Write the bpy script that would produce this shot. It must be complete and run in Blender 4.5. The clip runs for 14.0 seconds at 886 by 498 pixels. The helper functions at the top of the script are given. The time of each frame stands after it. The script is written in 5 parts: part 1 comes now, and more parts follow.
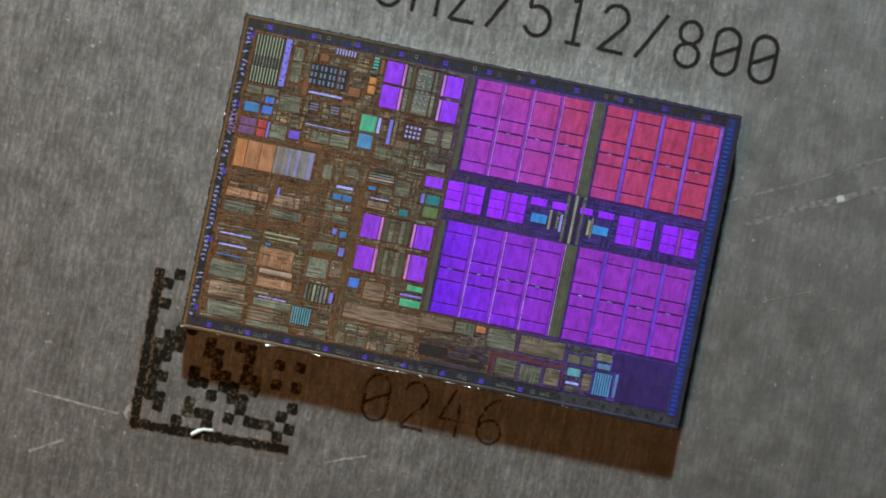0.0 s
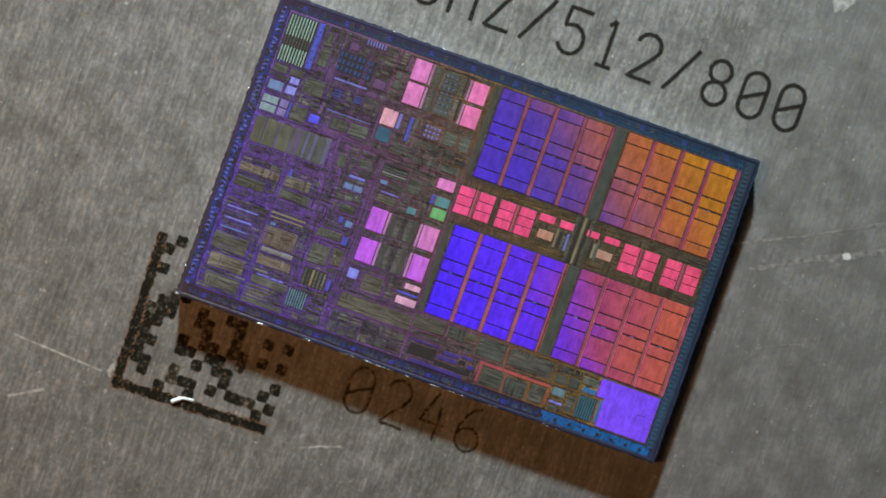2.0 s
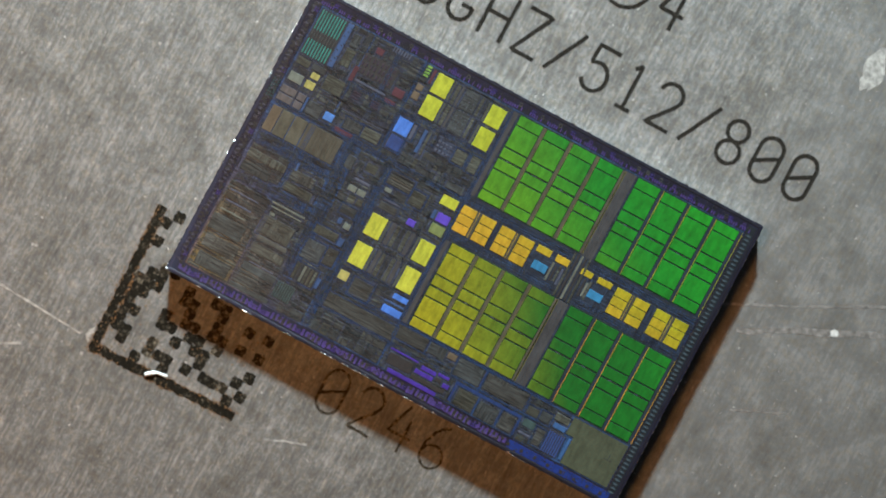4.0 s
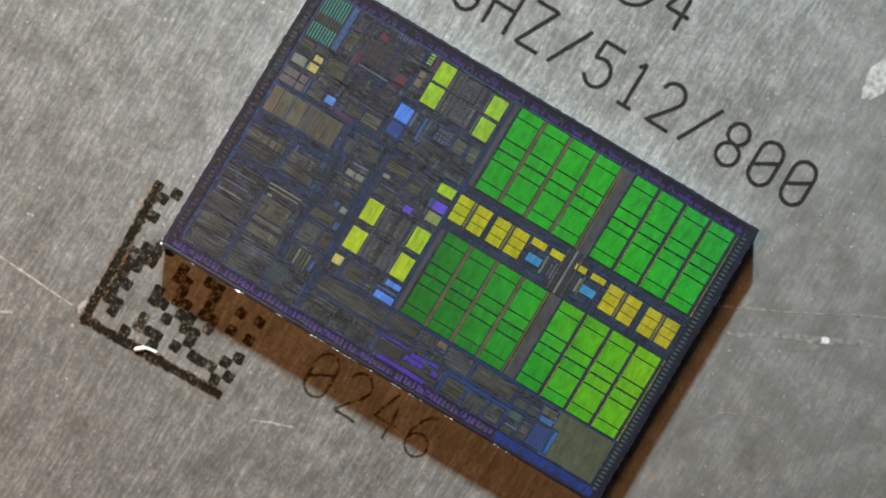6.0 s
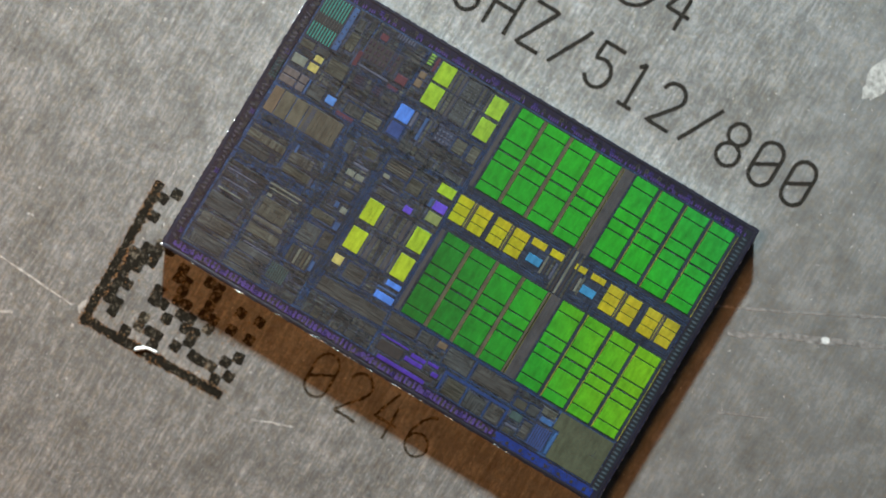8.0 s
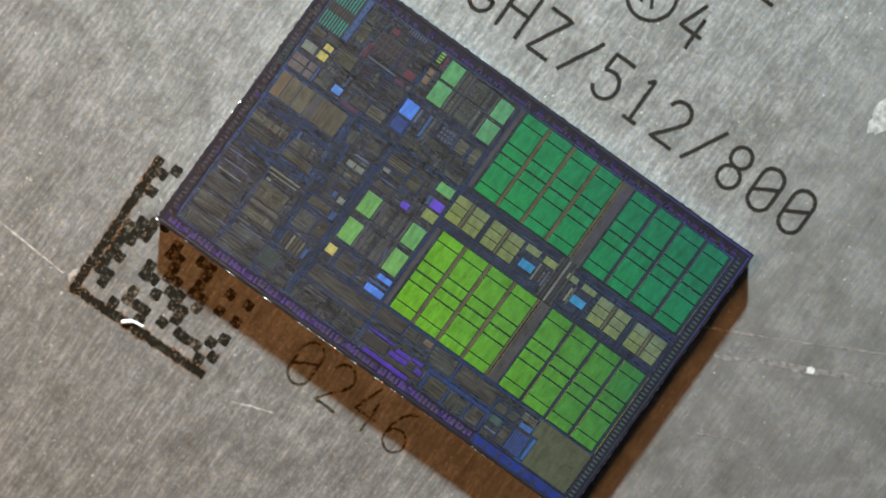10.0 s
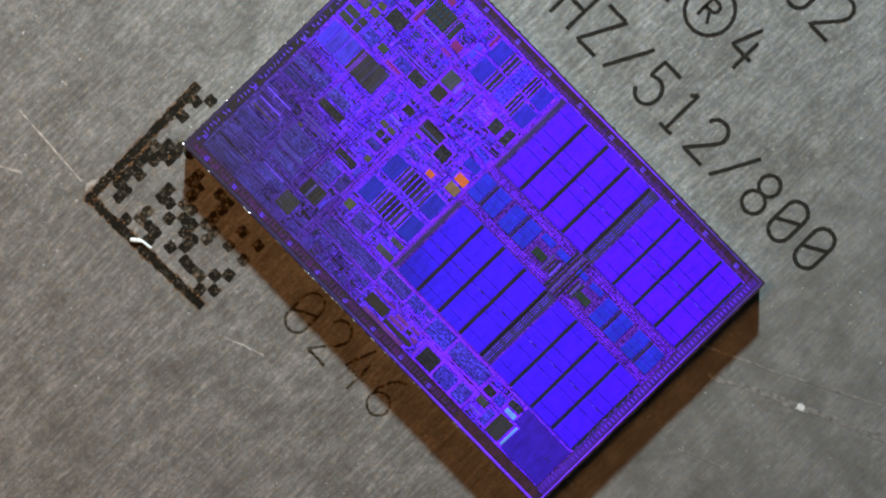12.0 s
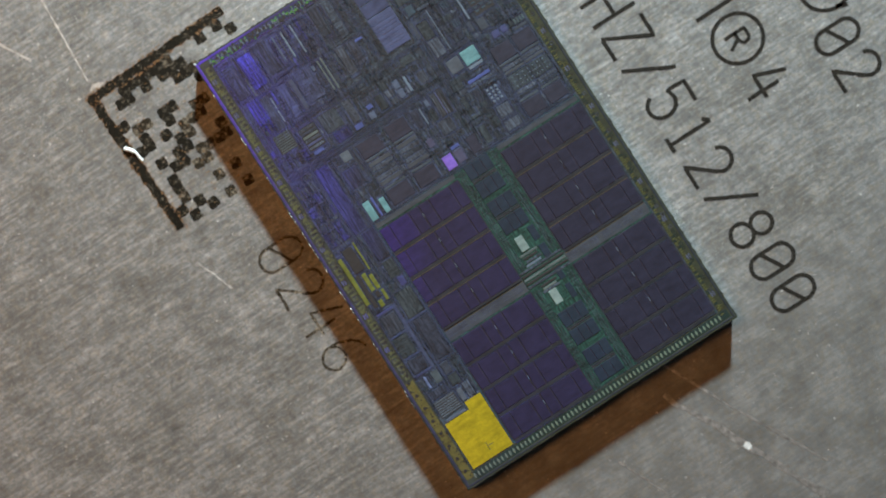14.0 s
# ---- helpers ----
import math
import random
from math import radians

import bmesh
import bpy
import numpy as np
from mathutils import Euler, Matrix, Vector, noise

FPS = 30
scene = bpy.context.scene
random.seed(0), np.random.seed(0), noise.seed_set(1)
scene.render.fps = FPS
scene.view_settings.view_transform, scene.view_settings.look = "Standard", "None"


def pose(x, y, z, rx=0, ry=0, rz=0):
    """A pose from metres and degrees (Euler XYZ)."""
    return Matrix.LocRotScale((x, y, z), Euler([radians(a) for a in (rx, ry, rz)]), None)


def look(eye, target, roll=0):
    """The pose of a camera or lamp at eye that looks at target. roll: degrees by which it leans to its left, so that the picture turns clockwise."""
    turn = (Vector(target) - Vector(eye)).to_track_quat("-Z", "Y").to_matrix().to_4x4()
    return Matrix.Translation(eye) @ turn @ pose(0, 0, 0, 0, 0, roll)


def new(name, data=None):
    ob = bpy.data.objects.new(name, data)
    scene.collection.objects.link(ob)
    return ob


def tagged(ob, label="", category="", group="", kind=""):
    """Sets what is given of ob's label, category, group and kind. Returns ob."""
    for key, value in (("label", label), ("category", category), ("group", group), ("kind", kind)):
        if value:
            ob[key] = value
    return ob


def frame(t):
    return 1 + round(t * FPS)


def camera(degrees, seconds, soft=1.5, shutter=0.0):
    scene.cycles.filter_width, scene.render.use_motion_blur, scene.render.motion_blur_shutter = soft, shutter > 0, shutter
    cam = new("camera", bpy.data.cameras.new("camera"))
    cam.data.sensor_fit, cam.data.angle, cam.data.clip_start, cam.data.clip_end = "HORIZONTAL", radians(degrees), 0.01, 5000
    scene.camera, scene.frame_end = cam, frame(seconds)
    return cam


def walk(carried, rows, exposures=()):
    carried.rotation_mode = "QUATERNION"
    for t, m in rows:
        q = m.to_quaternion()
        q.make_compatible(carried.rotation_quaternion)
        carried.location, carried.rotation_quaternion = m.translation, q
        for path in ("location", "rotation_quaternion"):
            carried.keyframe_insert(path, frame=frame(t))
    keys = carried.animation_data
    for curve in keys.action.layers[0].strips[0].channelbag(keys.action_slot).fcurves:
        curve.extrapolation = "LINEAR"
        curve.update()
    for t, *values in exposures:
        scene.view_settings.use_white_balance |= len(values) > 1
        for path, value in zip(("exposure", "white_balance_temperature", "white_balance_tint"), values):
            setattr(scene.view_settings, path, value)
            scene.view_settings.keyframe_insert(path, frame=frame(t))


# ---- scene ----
MM = 0.001
SCALE = 0.01633 * MM          # one unit of the turning table's chart
EYE = 2500 * SCALE            # height of the lens above the metal plate
TOP = 3.0 * MM                # upper face of the metal plate
THICK = 0.75 * MM             # thickness of the silicon die
DIE_W, DIE_H = 14.4 * MM, 9.1 * MM

cam = camera(34.84, 14.0, soft=1.8)
cam.data.dof.use_dof = True
cam.data.dof.focus_distance, cam.data.dof.aperture_fstop = EYE - THICK, 22.0   # set on the chip, the plate a little soft
still = look((0, 0, TOP + EYE), (0, 0, TOP))
EXPOSURES = [(0.0, -1.0), (0.5, -0.87), (1.0, -0.77), (1.5, -0.68), (2.0, -0.70), (2.5, -0.55), (2.7, -0.5), (4.8, -0.08), (8.7, -0.05),
             (10.8, 0.12), (11.0, 0.12), (11.5, 0.0), (12.0, -0.55), (12.5, -0.78), (13.0, -1.06), (13.5, -1.0), (14.0, -0.27)]
walk(cam, [(0.0, still), (14.0, still)], EXPOSURES)

# seconds, turn in degrees (clockwise), shift to the right and down
TURNS = [
    (0.0, -19.24, 10.6, -19.8), (0.5, -17.94, 18.9, -9.5), (1.0, -15.97, 19.8, -19.7), (1.5, -14.34, 21.0, 1.4),
    (2.0, -11.40, 18.5, -12.7), (2.5, -8.72, 17.8, 18.5), (2.7, -8.20, 17.6, 24.5), (4.8, -0.25, 2.0, 4.4),
    (5.0, -0.12, 0.8, -0.3), (5.5, 0.08, -1.4, -3.3), (6.0, -0.01, -0.3, -1.2), (6.5, 0.03, -0.2, -1.4),
    (7.0, 0.0, 0.0, -0.4), (7.5, 0.05, 0.0, -0.8), (8.0, 0.03, 0.0, -1.2), (8.5, 0.03, 0.0, -1.2), (8.7, 0.06, 0.0, -1.2),
    (10.8, 9.38, -16.9, -6.3), (11.0, 10.55, -17.3, -20.7), (11.5, 14.11, 13.6, -42.5), (12.0, 14.76, 20.0, -50.2),
    (12.5, 14.91, 19.0, -51.5), (13.0, 18.69, 28.6, -75.8), (13.5, 22.68, 10.8, -109.2), (14.0, 26.23, 4.2, -97.4),
]


def turned(z):
    """Poses of what lies on the hand-turned plate, its origin under the die's middle."""
    rows = []
    for t, a, tx, ty in TURNS:
        c, s = math.cos(radians(a)), math.sin(radians(a))
        x, y = c * 29.5 + s * 19.0 + tx, s * 29.5 - c * 19.0 + ty
        rows.append((t, pose(x * SCALE, -y * SCALE, z, 0, 0, -(a + 30.95))))
    return rows


# ---- light: a cool lamp beyond the plate, a warm lamp to its left ----
world = bpy.data.worlds.new("room")
world.use_nodes = True
world.node_tree.nodes["Background"].inputs[0].default_value = (0.6, 0.65, 0.7, 1)
world.node_tree.nodes["Background"].inputs[1].default_value = 0.04
scene.world = world


def lamp(name, azimuth, height, far, power, colour, size):
    data = bpy.data.lights.new(name, "AREA")
    data.shape, data.size, data.energy, data.color = "DISK", size, power, colour
    ob = new(name, data)
    a, e = radians(azimuth), radians(height)
    eye = Vector((far * math.cos(e) * math.cos(a), far * math.cos(e) * math.sin(a), TOP + far * math.sin(e)))
    ob.matrix_world = look(eye, (0, 0, TOP))
    return ob


lamp("cool_lamp", 87, 26, 0.30, 3.75, (0.735, 0.935, 1.0), 0.022)
lamp("warm_lamp", 164, 62, 0.60, 2.05, (1.0, 0.46, 0.16), 0.180)

# ---- materials ----


def shader(name):
    m = bpy.data.materials.new(name)
    m.use_nodes = True
    nt = m.node_tree
    bsdf = nt.nodes["Principled BSDF"]
    return m, nt, bsdf


def link(nt, a, out, b, inp):
    nt.links.new(a.outputs[out], b.inputs[inp])


def math_node(nt, op, a, b=None):
    n = nt.nodes.new("ShaderNodeMath")
    n.operation = op
    for i, v in enumerate((a, b)):
        if v is None:
            continue
        if isinstance(v, (int, float)):
            n.inputs[i].default_value = v
        else:
            nt.links.new(v, n.inputs[i])
    return n.outputs[0]


def mix_rgb(nt, blend, fac, a, b):
    n = nt.nodes.new("ShaderNodeMix")
    n.data_type, n.blend_type = "RGBA", blend
    for i, v in ((0, fac), (6, a), (7, b)):
        if isinstance(v, (int, float)):
            n.inputs[i].default_value = v
        elif isinstance(v, tuple):
            n.inputs[i].default_value = (*v, 1)
        else:
            nt.links.new(v, n.inputs[i])
    return n.outputs[2]


def lin(c):
    """A colour given as 0..255 display values, in linear light."""
    return tuple(((v / 255 + 0.055) / 1.055) ** 2.4 if v > 10 else v / 255 / 12.92 for v in c)


def ramp(nt, value, stops, interp="LINEAR"):
    n = nt.nodes.new("ShaderNodeValToRGB")
    n.color_ramp.interpolation = interp
    els = n.color_ramp.elements
    while len(els) < len(stops):
        els.new(0.5)
    for e, (p, c) in zip(els, sorted(stops)):
        e.position, e.color = p, (*c, 1)
    nt.links.new(value, n.inputs[0])
    return n.outputs[0]


def coords(nt, scale, rot=(0, 0, 0)):
    tc = nt.nodes.new("ShaderNodeTexCoord")
    mp = nt.nodes.new("ShaderNodeMapping")
    mp.inputs["Scale"].default_value = scale
    mp.inputs["Rotation"].default_value = rot
    nt.links.new(tc.outputs["Object"], mp.inputs["Vector"])
    return mp.outputs[0]


def noise_tex(nt, vec, scale, detail=3.0, rough=0.55):
    n = nt.nodes.new("ShaderNodeTexNoise")
    n.inputs["Scale"].default_value, n.inputs["Detail"].default_value = scale, detail
    n.inputs["Roughness"].default_value = rough
    nt.links.new(vec, n.inputs["Vector"])
    return n.outputs[0]


def sheen_turn(nt, across, along, lead=0.0):
    """The object's turn from a fixed heading, in degrees, plus a shift that grows with world place. No lamp is read."""
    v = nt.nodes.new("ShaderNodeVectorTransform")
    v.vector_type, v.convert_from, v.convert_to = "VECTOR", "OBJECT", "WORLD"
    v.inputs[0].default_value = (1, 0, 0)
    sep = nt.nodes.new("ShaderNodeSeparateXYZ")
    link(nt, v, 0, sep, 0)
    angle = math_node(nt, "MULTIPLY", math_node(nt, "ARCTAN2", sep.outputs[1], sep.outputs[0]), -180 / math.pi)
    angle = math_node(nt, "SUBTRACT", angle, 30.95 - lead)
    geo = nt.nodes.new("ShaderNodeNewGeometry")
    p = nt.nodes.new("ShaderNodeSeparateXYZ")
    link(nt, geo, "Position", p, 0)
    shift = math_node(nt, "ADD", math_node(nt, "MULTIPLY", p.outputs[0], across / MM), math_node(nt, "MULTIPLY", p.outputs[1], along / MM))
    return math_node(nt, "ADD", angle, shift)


def painted_sheen(name, stops, across=0.25, along=0.12, cells=0, rough=0.45, vary=0.06, spec=0.3, lead=0.0):
    """Fine ruled structure on silicon. Its changing sheen is painted into the base colour, by a hand-set ramp over the
    turn.
    """
    m, nt, bsdf = shader(name)
    turn = sheen_turn(nt, across, along, lead)
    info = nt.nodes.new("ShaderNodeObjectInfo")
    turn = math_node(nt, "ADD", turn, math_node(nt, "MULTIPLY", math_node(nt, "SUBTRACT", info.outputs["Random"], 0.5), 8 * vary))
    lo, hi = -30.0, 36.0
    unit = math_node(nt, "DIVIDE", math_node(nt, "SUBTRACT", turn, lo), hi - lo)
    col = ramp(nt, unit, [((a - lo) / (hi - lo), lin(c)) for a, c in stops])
    broad = noise_tex(nt, coords(nt, (0.5 / MM, 0.5 / MM, 1)), 2.2, 4.0)
    if cells:
        # wires and rows of cells, each patch running along or across the chip
        patch = nt.nodes.new("ShaderNodeTexVoronoi")
        patch.distance = "CHEBYCHEV"
        patch.inputs["Scale"].default_value = 1.0
        nt.links.new(coords(nt, (2.6 / MM, 3.4 / MM, 1)), patch.inputs["Vector"])
        tone = nt.nodes.new("ShaderNodeSeparateColor")
        link(nt, patch, "Color", tone, 0)
        pick = math_node(nt, "GREATER_THAN", tone.outputs[0], 0.45 if cells == 2 else 0.2)
        fine, long = (27.0, 1.5) if cells == 2 else (20.0, 1.3)
        rows = noise_tex(nt, coords(nt, (long / MM, fine / MM, 1)), 1.0, 2.0, 0.7)
        cols = noise_tex(nt, coords(nt, (fine / MM, long / MM, 1)), 1.0, 2.0, 0.7)
        wire = math_node(nt, "ADD", math_node(nt, "MULTIPLY", rows, pick), math_node(nt, "MULTIPLY", cols, math_node(nt, "SUBTRACT", 1.0, pick)))
        grit = noise_tex(nt, coords(nt, (1 / MM, 1 / MM, 1)), 17.0, 3.0, 0.9)
        gain, level = (6.0, 1.1) if cells == 2 else (4.3, 1.0)
        k = math_node(nt, "ADD", math_node(nt, "MULTIPLY", math_node(nt, "SUBTRACT", wire, 0.5), gain), level)
        k = math_node(nt, "MINIMUM", math_node(nt, "MAXIMUM", k, 0.3), 2.1)
        k = math_node(nt, "MULTIPLY", k, math_node(nt, "ADD", math_node(nt, "MULTIPLY", tone.outputs[1], 0.35), 0.75))
        k = math_node(nt, "ADD", k, math_node(nt, "MULTIPLY", math_node(nt, "SUBTRACT", grit, 0.5), 2.0 if cells == 2 else 1.6))
        # the weave of single cells: its flash is painted into the colour over set turns
        flash = ramp(nt, unit, [((11.5 - lo) / (hi - lo), (0, 0, 0)), ((15.0 - lo) / (hi - lo), (1, 1, 1)), ((21.0 - lo) / (hi - lo), (1, 1, 1)), ((25.0 - lo) / (hi - lo), (0.3, 0.3, 0.3))])
        weave = math_node(nt, "ADD", noise_tex(nt, coords(nt, (24 / MM, 9 / MM, 1)), 1.0, 1.0, 0.8), noise_tex(nt, coords(nt, (9 / MM, 24 / MM, 1)), 1.0, 1.0, 0.8))
        weave = math_node(nt, "MULTIPLY", math_node(nt, "SUBTRACT", weave, 1.0), flash)
        k = math_node(nt, "ADD", k, math_node(nt, "MULTIPLY", weave, 4.0))
        k = math_node(nt, "MAXIMUM", k, 0.25)
        k = math_node(nt, "MULTIPLY", k, math_node(nt, "ADD", math_node(nt, "MULTIPLY", info.outputs["Random"], 0.55), 0.72))
    else:
        fine = noise_tex(nt, coords(nt, (1 / MM, 0.12 / MM, 1)), 9.0, 3.0)
        grit = noise_tex(nt, coords(nt, (1 / MM, 1 / MM, 1)), 14.0, 2.0, 0.7)
        k = math_node(nt, "ADD", math_node(nt, "MULTIPLY", fine, 0.60), math_node(nt, "MULTIPLY", grit, 0.50))
        ripple = noise_tex(nt, coords(nt, (1 / MM, 0.5 / MM, 1), (0, 0, radians(18))), 5.0, 2.0, 0.6)
        k = math_node(nt, "ADD", k, math_node(nt, "MULTIPLY", math_node(nt, "SUBTRACT", ripple, 0.5), 1.0))
        k = math_node(nt, "ADD", k, 0.345)
    k = math_node(nt, "ADD", k, math_node(nt, "MULTIPLY", math_node(nt, "SUBTRACT", broad, 0.3), 0.45))
    grey = nt.nodes.new("ShaderNodeCombineColor")
    for i in range(3):
        nt.links.new(k, grey.inputs[i])
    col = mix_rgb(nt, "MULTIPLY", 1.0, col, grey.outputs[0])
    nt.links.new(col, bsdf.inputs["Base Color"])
    bsdf.inputs["Roughness"].default_value = rough
    bsdf.inputs["Specular IOR Level"].default_value = spec
    return m


def plain(name, c, rough=0.5, metal=0.0, grain=0.25, spec=0.4, size=6.0):
    m, nt, bsdf = shader(name)
    n = noise_tex(nt, coords(nt, (1 / MM, 1 / MM, 1 / MM)), size, 4.0)
    a, b = tuple(v * (1 - grain) for v in c), tuple(min(1, v * (1 + grain)) for v in c)
    nt.links.new(ramp(nt, n, [(0.3, a), (0.7, b)]), bsdf.inputs["Base Color"])
    bsdf.inputs["Roughness"].default_value, bsdf.inputs["Metallic"].default_value = rough, metal
    bsdf.inputs["Specular IOR Level"].default_value = spec
    return m


def brushed_metal():
    """Nickel plating: fine crystalline grain, faint brush lines along one side, stains, and glints painted in as pale
    grains.
    """
    m, nt, bsdf = shader("brushed_nickel")
    flat = coords(nt, (1 / MM, 1 / MM, 1))
    line = noise_tex(nt, coords(nt, (1 / MM, 0.10 / MM, 1), (0, 0, radians(2))), 9.0, 5.0, 0.82)
    grit = noise_tex(nt, coords(nt, (1 / MM, 0.85 / MM, 1)), 8.0, 5.0, 0.95)
    lump = noise_tex(nt, coords(nt, (1 / MM, 0.6 / MM, 1)), 3.0, 4.0, 0.7)
    blot = noise_tex(nt, flat, 0.45, 5.0, 0.65)
    spots = noise_tex(nt, flat, 1.6, 6.0, 0.75)
    glint = noise_tex(nt, coords(nt, (1 / MM, 0.7 / MM, 1)), 9.0, 2.0, 0.6)
    k = math_node(nt, "ADD", math_node(nt, "MULTIPLY", line, 0.43), math_node(nt, "MULTIPLY", grit, 0.46))
    k = math_node(nt, "ADD", k, math_node(nt, "MULTIPLY", lump, 0.12))
    # grain contrast lowered towards +x in place of lens blur, with hazy blotches
    place = nt.nodes.new("ShaderNodeSeparateXYZ")
    nt.links.new(flat, place.inputs[0])
    soften = math_node(nt, "MULTIPLY", math_node(nt, "ADD", place.outputs[0], -5.0), 0.18)
    soften = math_node(nt, "MINIMUM", math_node(nt, "MAXIMUM", soften, 0.0), 0.55)
    k = math_node(nt, "ADD", math_node(nt, "MULTIPLY", math_node(nt, "SUBTRACT", k, 0.5), math_node(nt, "SUBTRACT", 1.0, soften)), 0.5)
    haze = noise_tex(nt, flat, 0.9, 5.0, 0.6)
    k = math_node(nt, "ADD", k, math_node(nt, "MULTIPLY", math_node(nt, "SUBTRACT", haze, 0.5), 0.16))
    col = ramp(nt, k, [(0.32, (0.074, 0.074, 0.073)), (0.5, (0.208, 0.207, 0.204)), (0.68, (0.50, 0.495, 0.485))])
    stain = ramp(nt, blot, [(0.28, (0.80, 0.78, 0.75)), (0.42, (0.95, 0.94, 0.92)), (0.58, (1, 1, 1)), (0.75, (1.0, 0.97, 0.92))])
    col = mix_rgb(nt, "MULTIPLY", 1.0, col, stain)
    tint = ramp(nt, noise_tex(nt, flat, 5.0, 3.0, 0.8), [(0.38, (1.06, 0.99, 0.88)), (0.5, (1, 1, 1)), (0.66, (0.95, 1.0, 1.04))])
    col = mix_rgb(nt, "MULTIPLY", 0.8, col, tint)
    dots = ramp(nt, spots, [(0.2, (0.55, 0.55, 0.55)), (0.44, (1, 1, 1))])
    col = mix_rgb(nt, "MULTIPLY", 0.75, col, dots)
    # sparkle put into the base colour as scattered near-white grains
    bright = math_node(nt, "MULTIPLY", math_node(nt, "GREATER_THAN", glint, 0.72), 0.5)
    col = mix_rgb(nt, "MIX", bright, col, (0.85, 0.84, 0.81))
    nt.links.new(col, bsdf.inputs["Base Color"])
    bsdf.inputs["Metallic"].default_value = 1.0
    nt.links.new(math_node(nt, "ADD", math_node(nt, "MULTIPLY", grit, 0.16), 0.62), bsdf.inputs["Roughness"])
    bump = nt.nodes.new("ShaderNodeBump")
    bump.inputs["Strength"].default_value, bump.inputs["Distance"].default_value = 0.6, 0.03 * MM
    nt.links.new(math_node(nt, "ADD", math_node(nt, "MULTIPLY", line, 0.5), math_node(nt, "MULTIPLY", grit, 0.5)), bump.inputs["Height"])
    link(nt, bump, 0, bsdf, "Normal")
    return m


def worn_etching(name, c, cover, patchy=0.0):
    """Burnt etching through which grains of bare metal show."""
    m, nt, bsdf = shader(name)
    n = noise_tex(nt, coords(nt, (1 / MM, 0.8 / MM, 1)), 10.0, 4.0, 0.85)
    wide = noise_tex(nt, coords(nt, (1 / MM, 1 / MM, 1)), 2.2, 2.0)
    n = math_node(nt, "ADD", n, math_node(nt, "MULTIPLY", math_node(nt, "SUBTRACT", wide, 0.5), patchy))
    nt.links.new(ramp(nt, n, [(cover - 0.14, tuple(v * 0.5 for v in c)), (cover, c), (cover + 0.11, (0.24, 0.20, 0.15))]), bsdf.inputs["Base Color"])
    bsdf.inputs["Roughness"].default_value, bsdf.inputs["Metallic"].default_value = 0.7, 0.35
    bsdf.inputs["Specular IOR Level"].default_value = 0.08
    return m


# sheen of each film: turn in degrees, and the colour painted at that turn
UPPER = painted_sheen("upper_cache_film", [
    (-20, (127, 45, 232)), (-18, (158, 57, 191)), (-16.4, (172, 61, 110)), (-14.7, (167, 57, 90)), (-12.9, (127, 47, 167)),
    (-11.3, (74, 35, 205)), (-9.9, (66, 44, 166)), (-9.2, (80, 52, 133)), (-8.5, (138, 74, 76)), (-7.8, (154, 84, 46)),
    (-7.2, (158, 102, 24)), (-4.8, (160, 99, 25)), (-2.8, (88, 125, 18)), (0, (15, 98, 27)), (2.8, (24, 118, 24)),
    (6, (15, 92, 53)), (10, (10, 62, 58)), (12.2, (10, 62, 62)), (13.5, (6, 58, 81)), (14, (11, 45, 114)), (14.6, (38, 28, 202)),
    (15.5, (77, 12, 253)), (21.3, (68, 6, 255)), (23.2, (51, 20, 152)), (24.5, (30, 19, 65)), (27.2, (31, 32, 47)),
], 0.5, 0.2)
LOWER = painted_sheen("lower_cache_film", [
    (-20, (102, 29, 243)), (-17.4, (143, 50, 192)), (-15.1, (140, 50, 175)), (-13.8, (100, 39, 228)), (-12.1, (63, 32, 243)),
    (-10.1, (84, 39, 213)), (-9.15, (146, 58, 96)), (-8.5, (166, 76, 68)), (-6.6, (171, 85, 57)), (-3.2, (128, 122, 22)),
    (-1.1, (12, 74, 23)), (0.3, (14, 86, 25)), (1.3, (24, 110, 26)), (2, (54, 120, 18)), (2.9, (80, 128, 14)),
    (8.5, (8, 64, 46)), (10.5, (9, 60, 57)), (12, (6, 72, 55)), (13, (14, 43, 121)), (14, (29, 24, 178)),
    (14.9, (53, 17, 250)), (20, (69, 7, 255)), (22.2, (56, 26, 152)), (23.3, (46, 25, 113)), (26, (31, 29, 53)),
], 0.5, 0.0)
MIDDLE = painted_sheen("tag_array_film", [
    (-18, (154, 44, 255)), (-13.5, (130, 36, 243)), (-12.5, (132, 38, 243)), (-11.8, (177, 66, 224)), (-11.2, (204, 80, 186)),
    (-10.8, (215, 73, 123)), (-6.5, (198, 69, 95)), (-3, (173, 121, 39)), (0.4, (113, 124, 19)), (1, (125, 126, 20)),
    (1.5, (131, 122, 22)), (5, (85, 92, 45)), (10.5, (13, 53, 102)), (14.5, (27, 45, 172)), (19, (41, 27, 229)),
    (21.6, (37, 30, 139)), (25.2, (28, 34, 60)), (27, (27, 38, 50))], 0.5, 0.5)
CORE = painted_sheen("core_cache_film", [
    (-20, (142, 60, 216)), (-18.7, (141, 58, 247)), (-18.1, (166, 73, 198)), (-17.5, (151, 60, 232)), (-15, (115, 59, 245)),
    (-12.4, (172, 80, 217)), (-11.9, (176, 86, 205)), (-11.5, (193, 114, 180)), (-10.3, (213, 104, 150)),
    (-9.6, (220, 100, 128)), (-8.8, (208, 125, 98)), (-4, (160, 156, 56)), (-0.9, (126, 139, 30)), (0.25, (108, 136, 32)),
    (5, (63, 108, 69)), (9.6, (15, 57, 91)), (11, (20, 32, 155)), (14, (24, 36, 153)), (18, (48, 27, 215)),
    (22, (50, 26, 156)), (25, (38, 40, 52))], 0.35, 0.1)
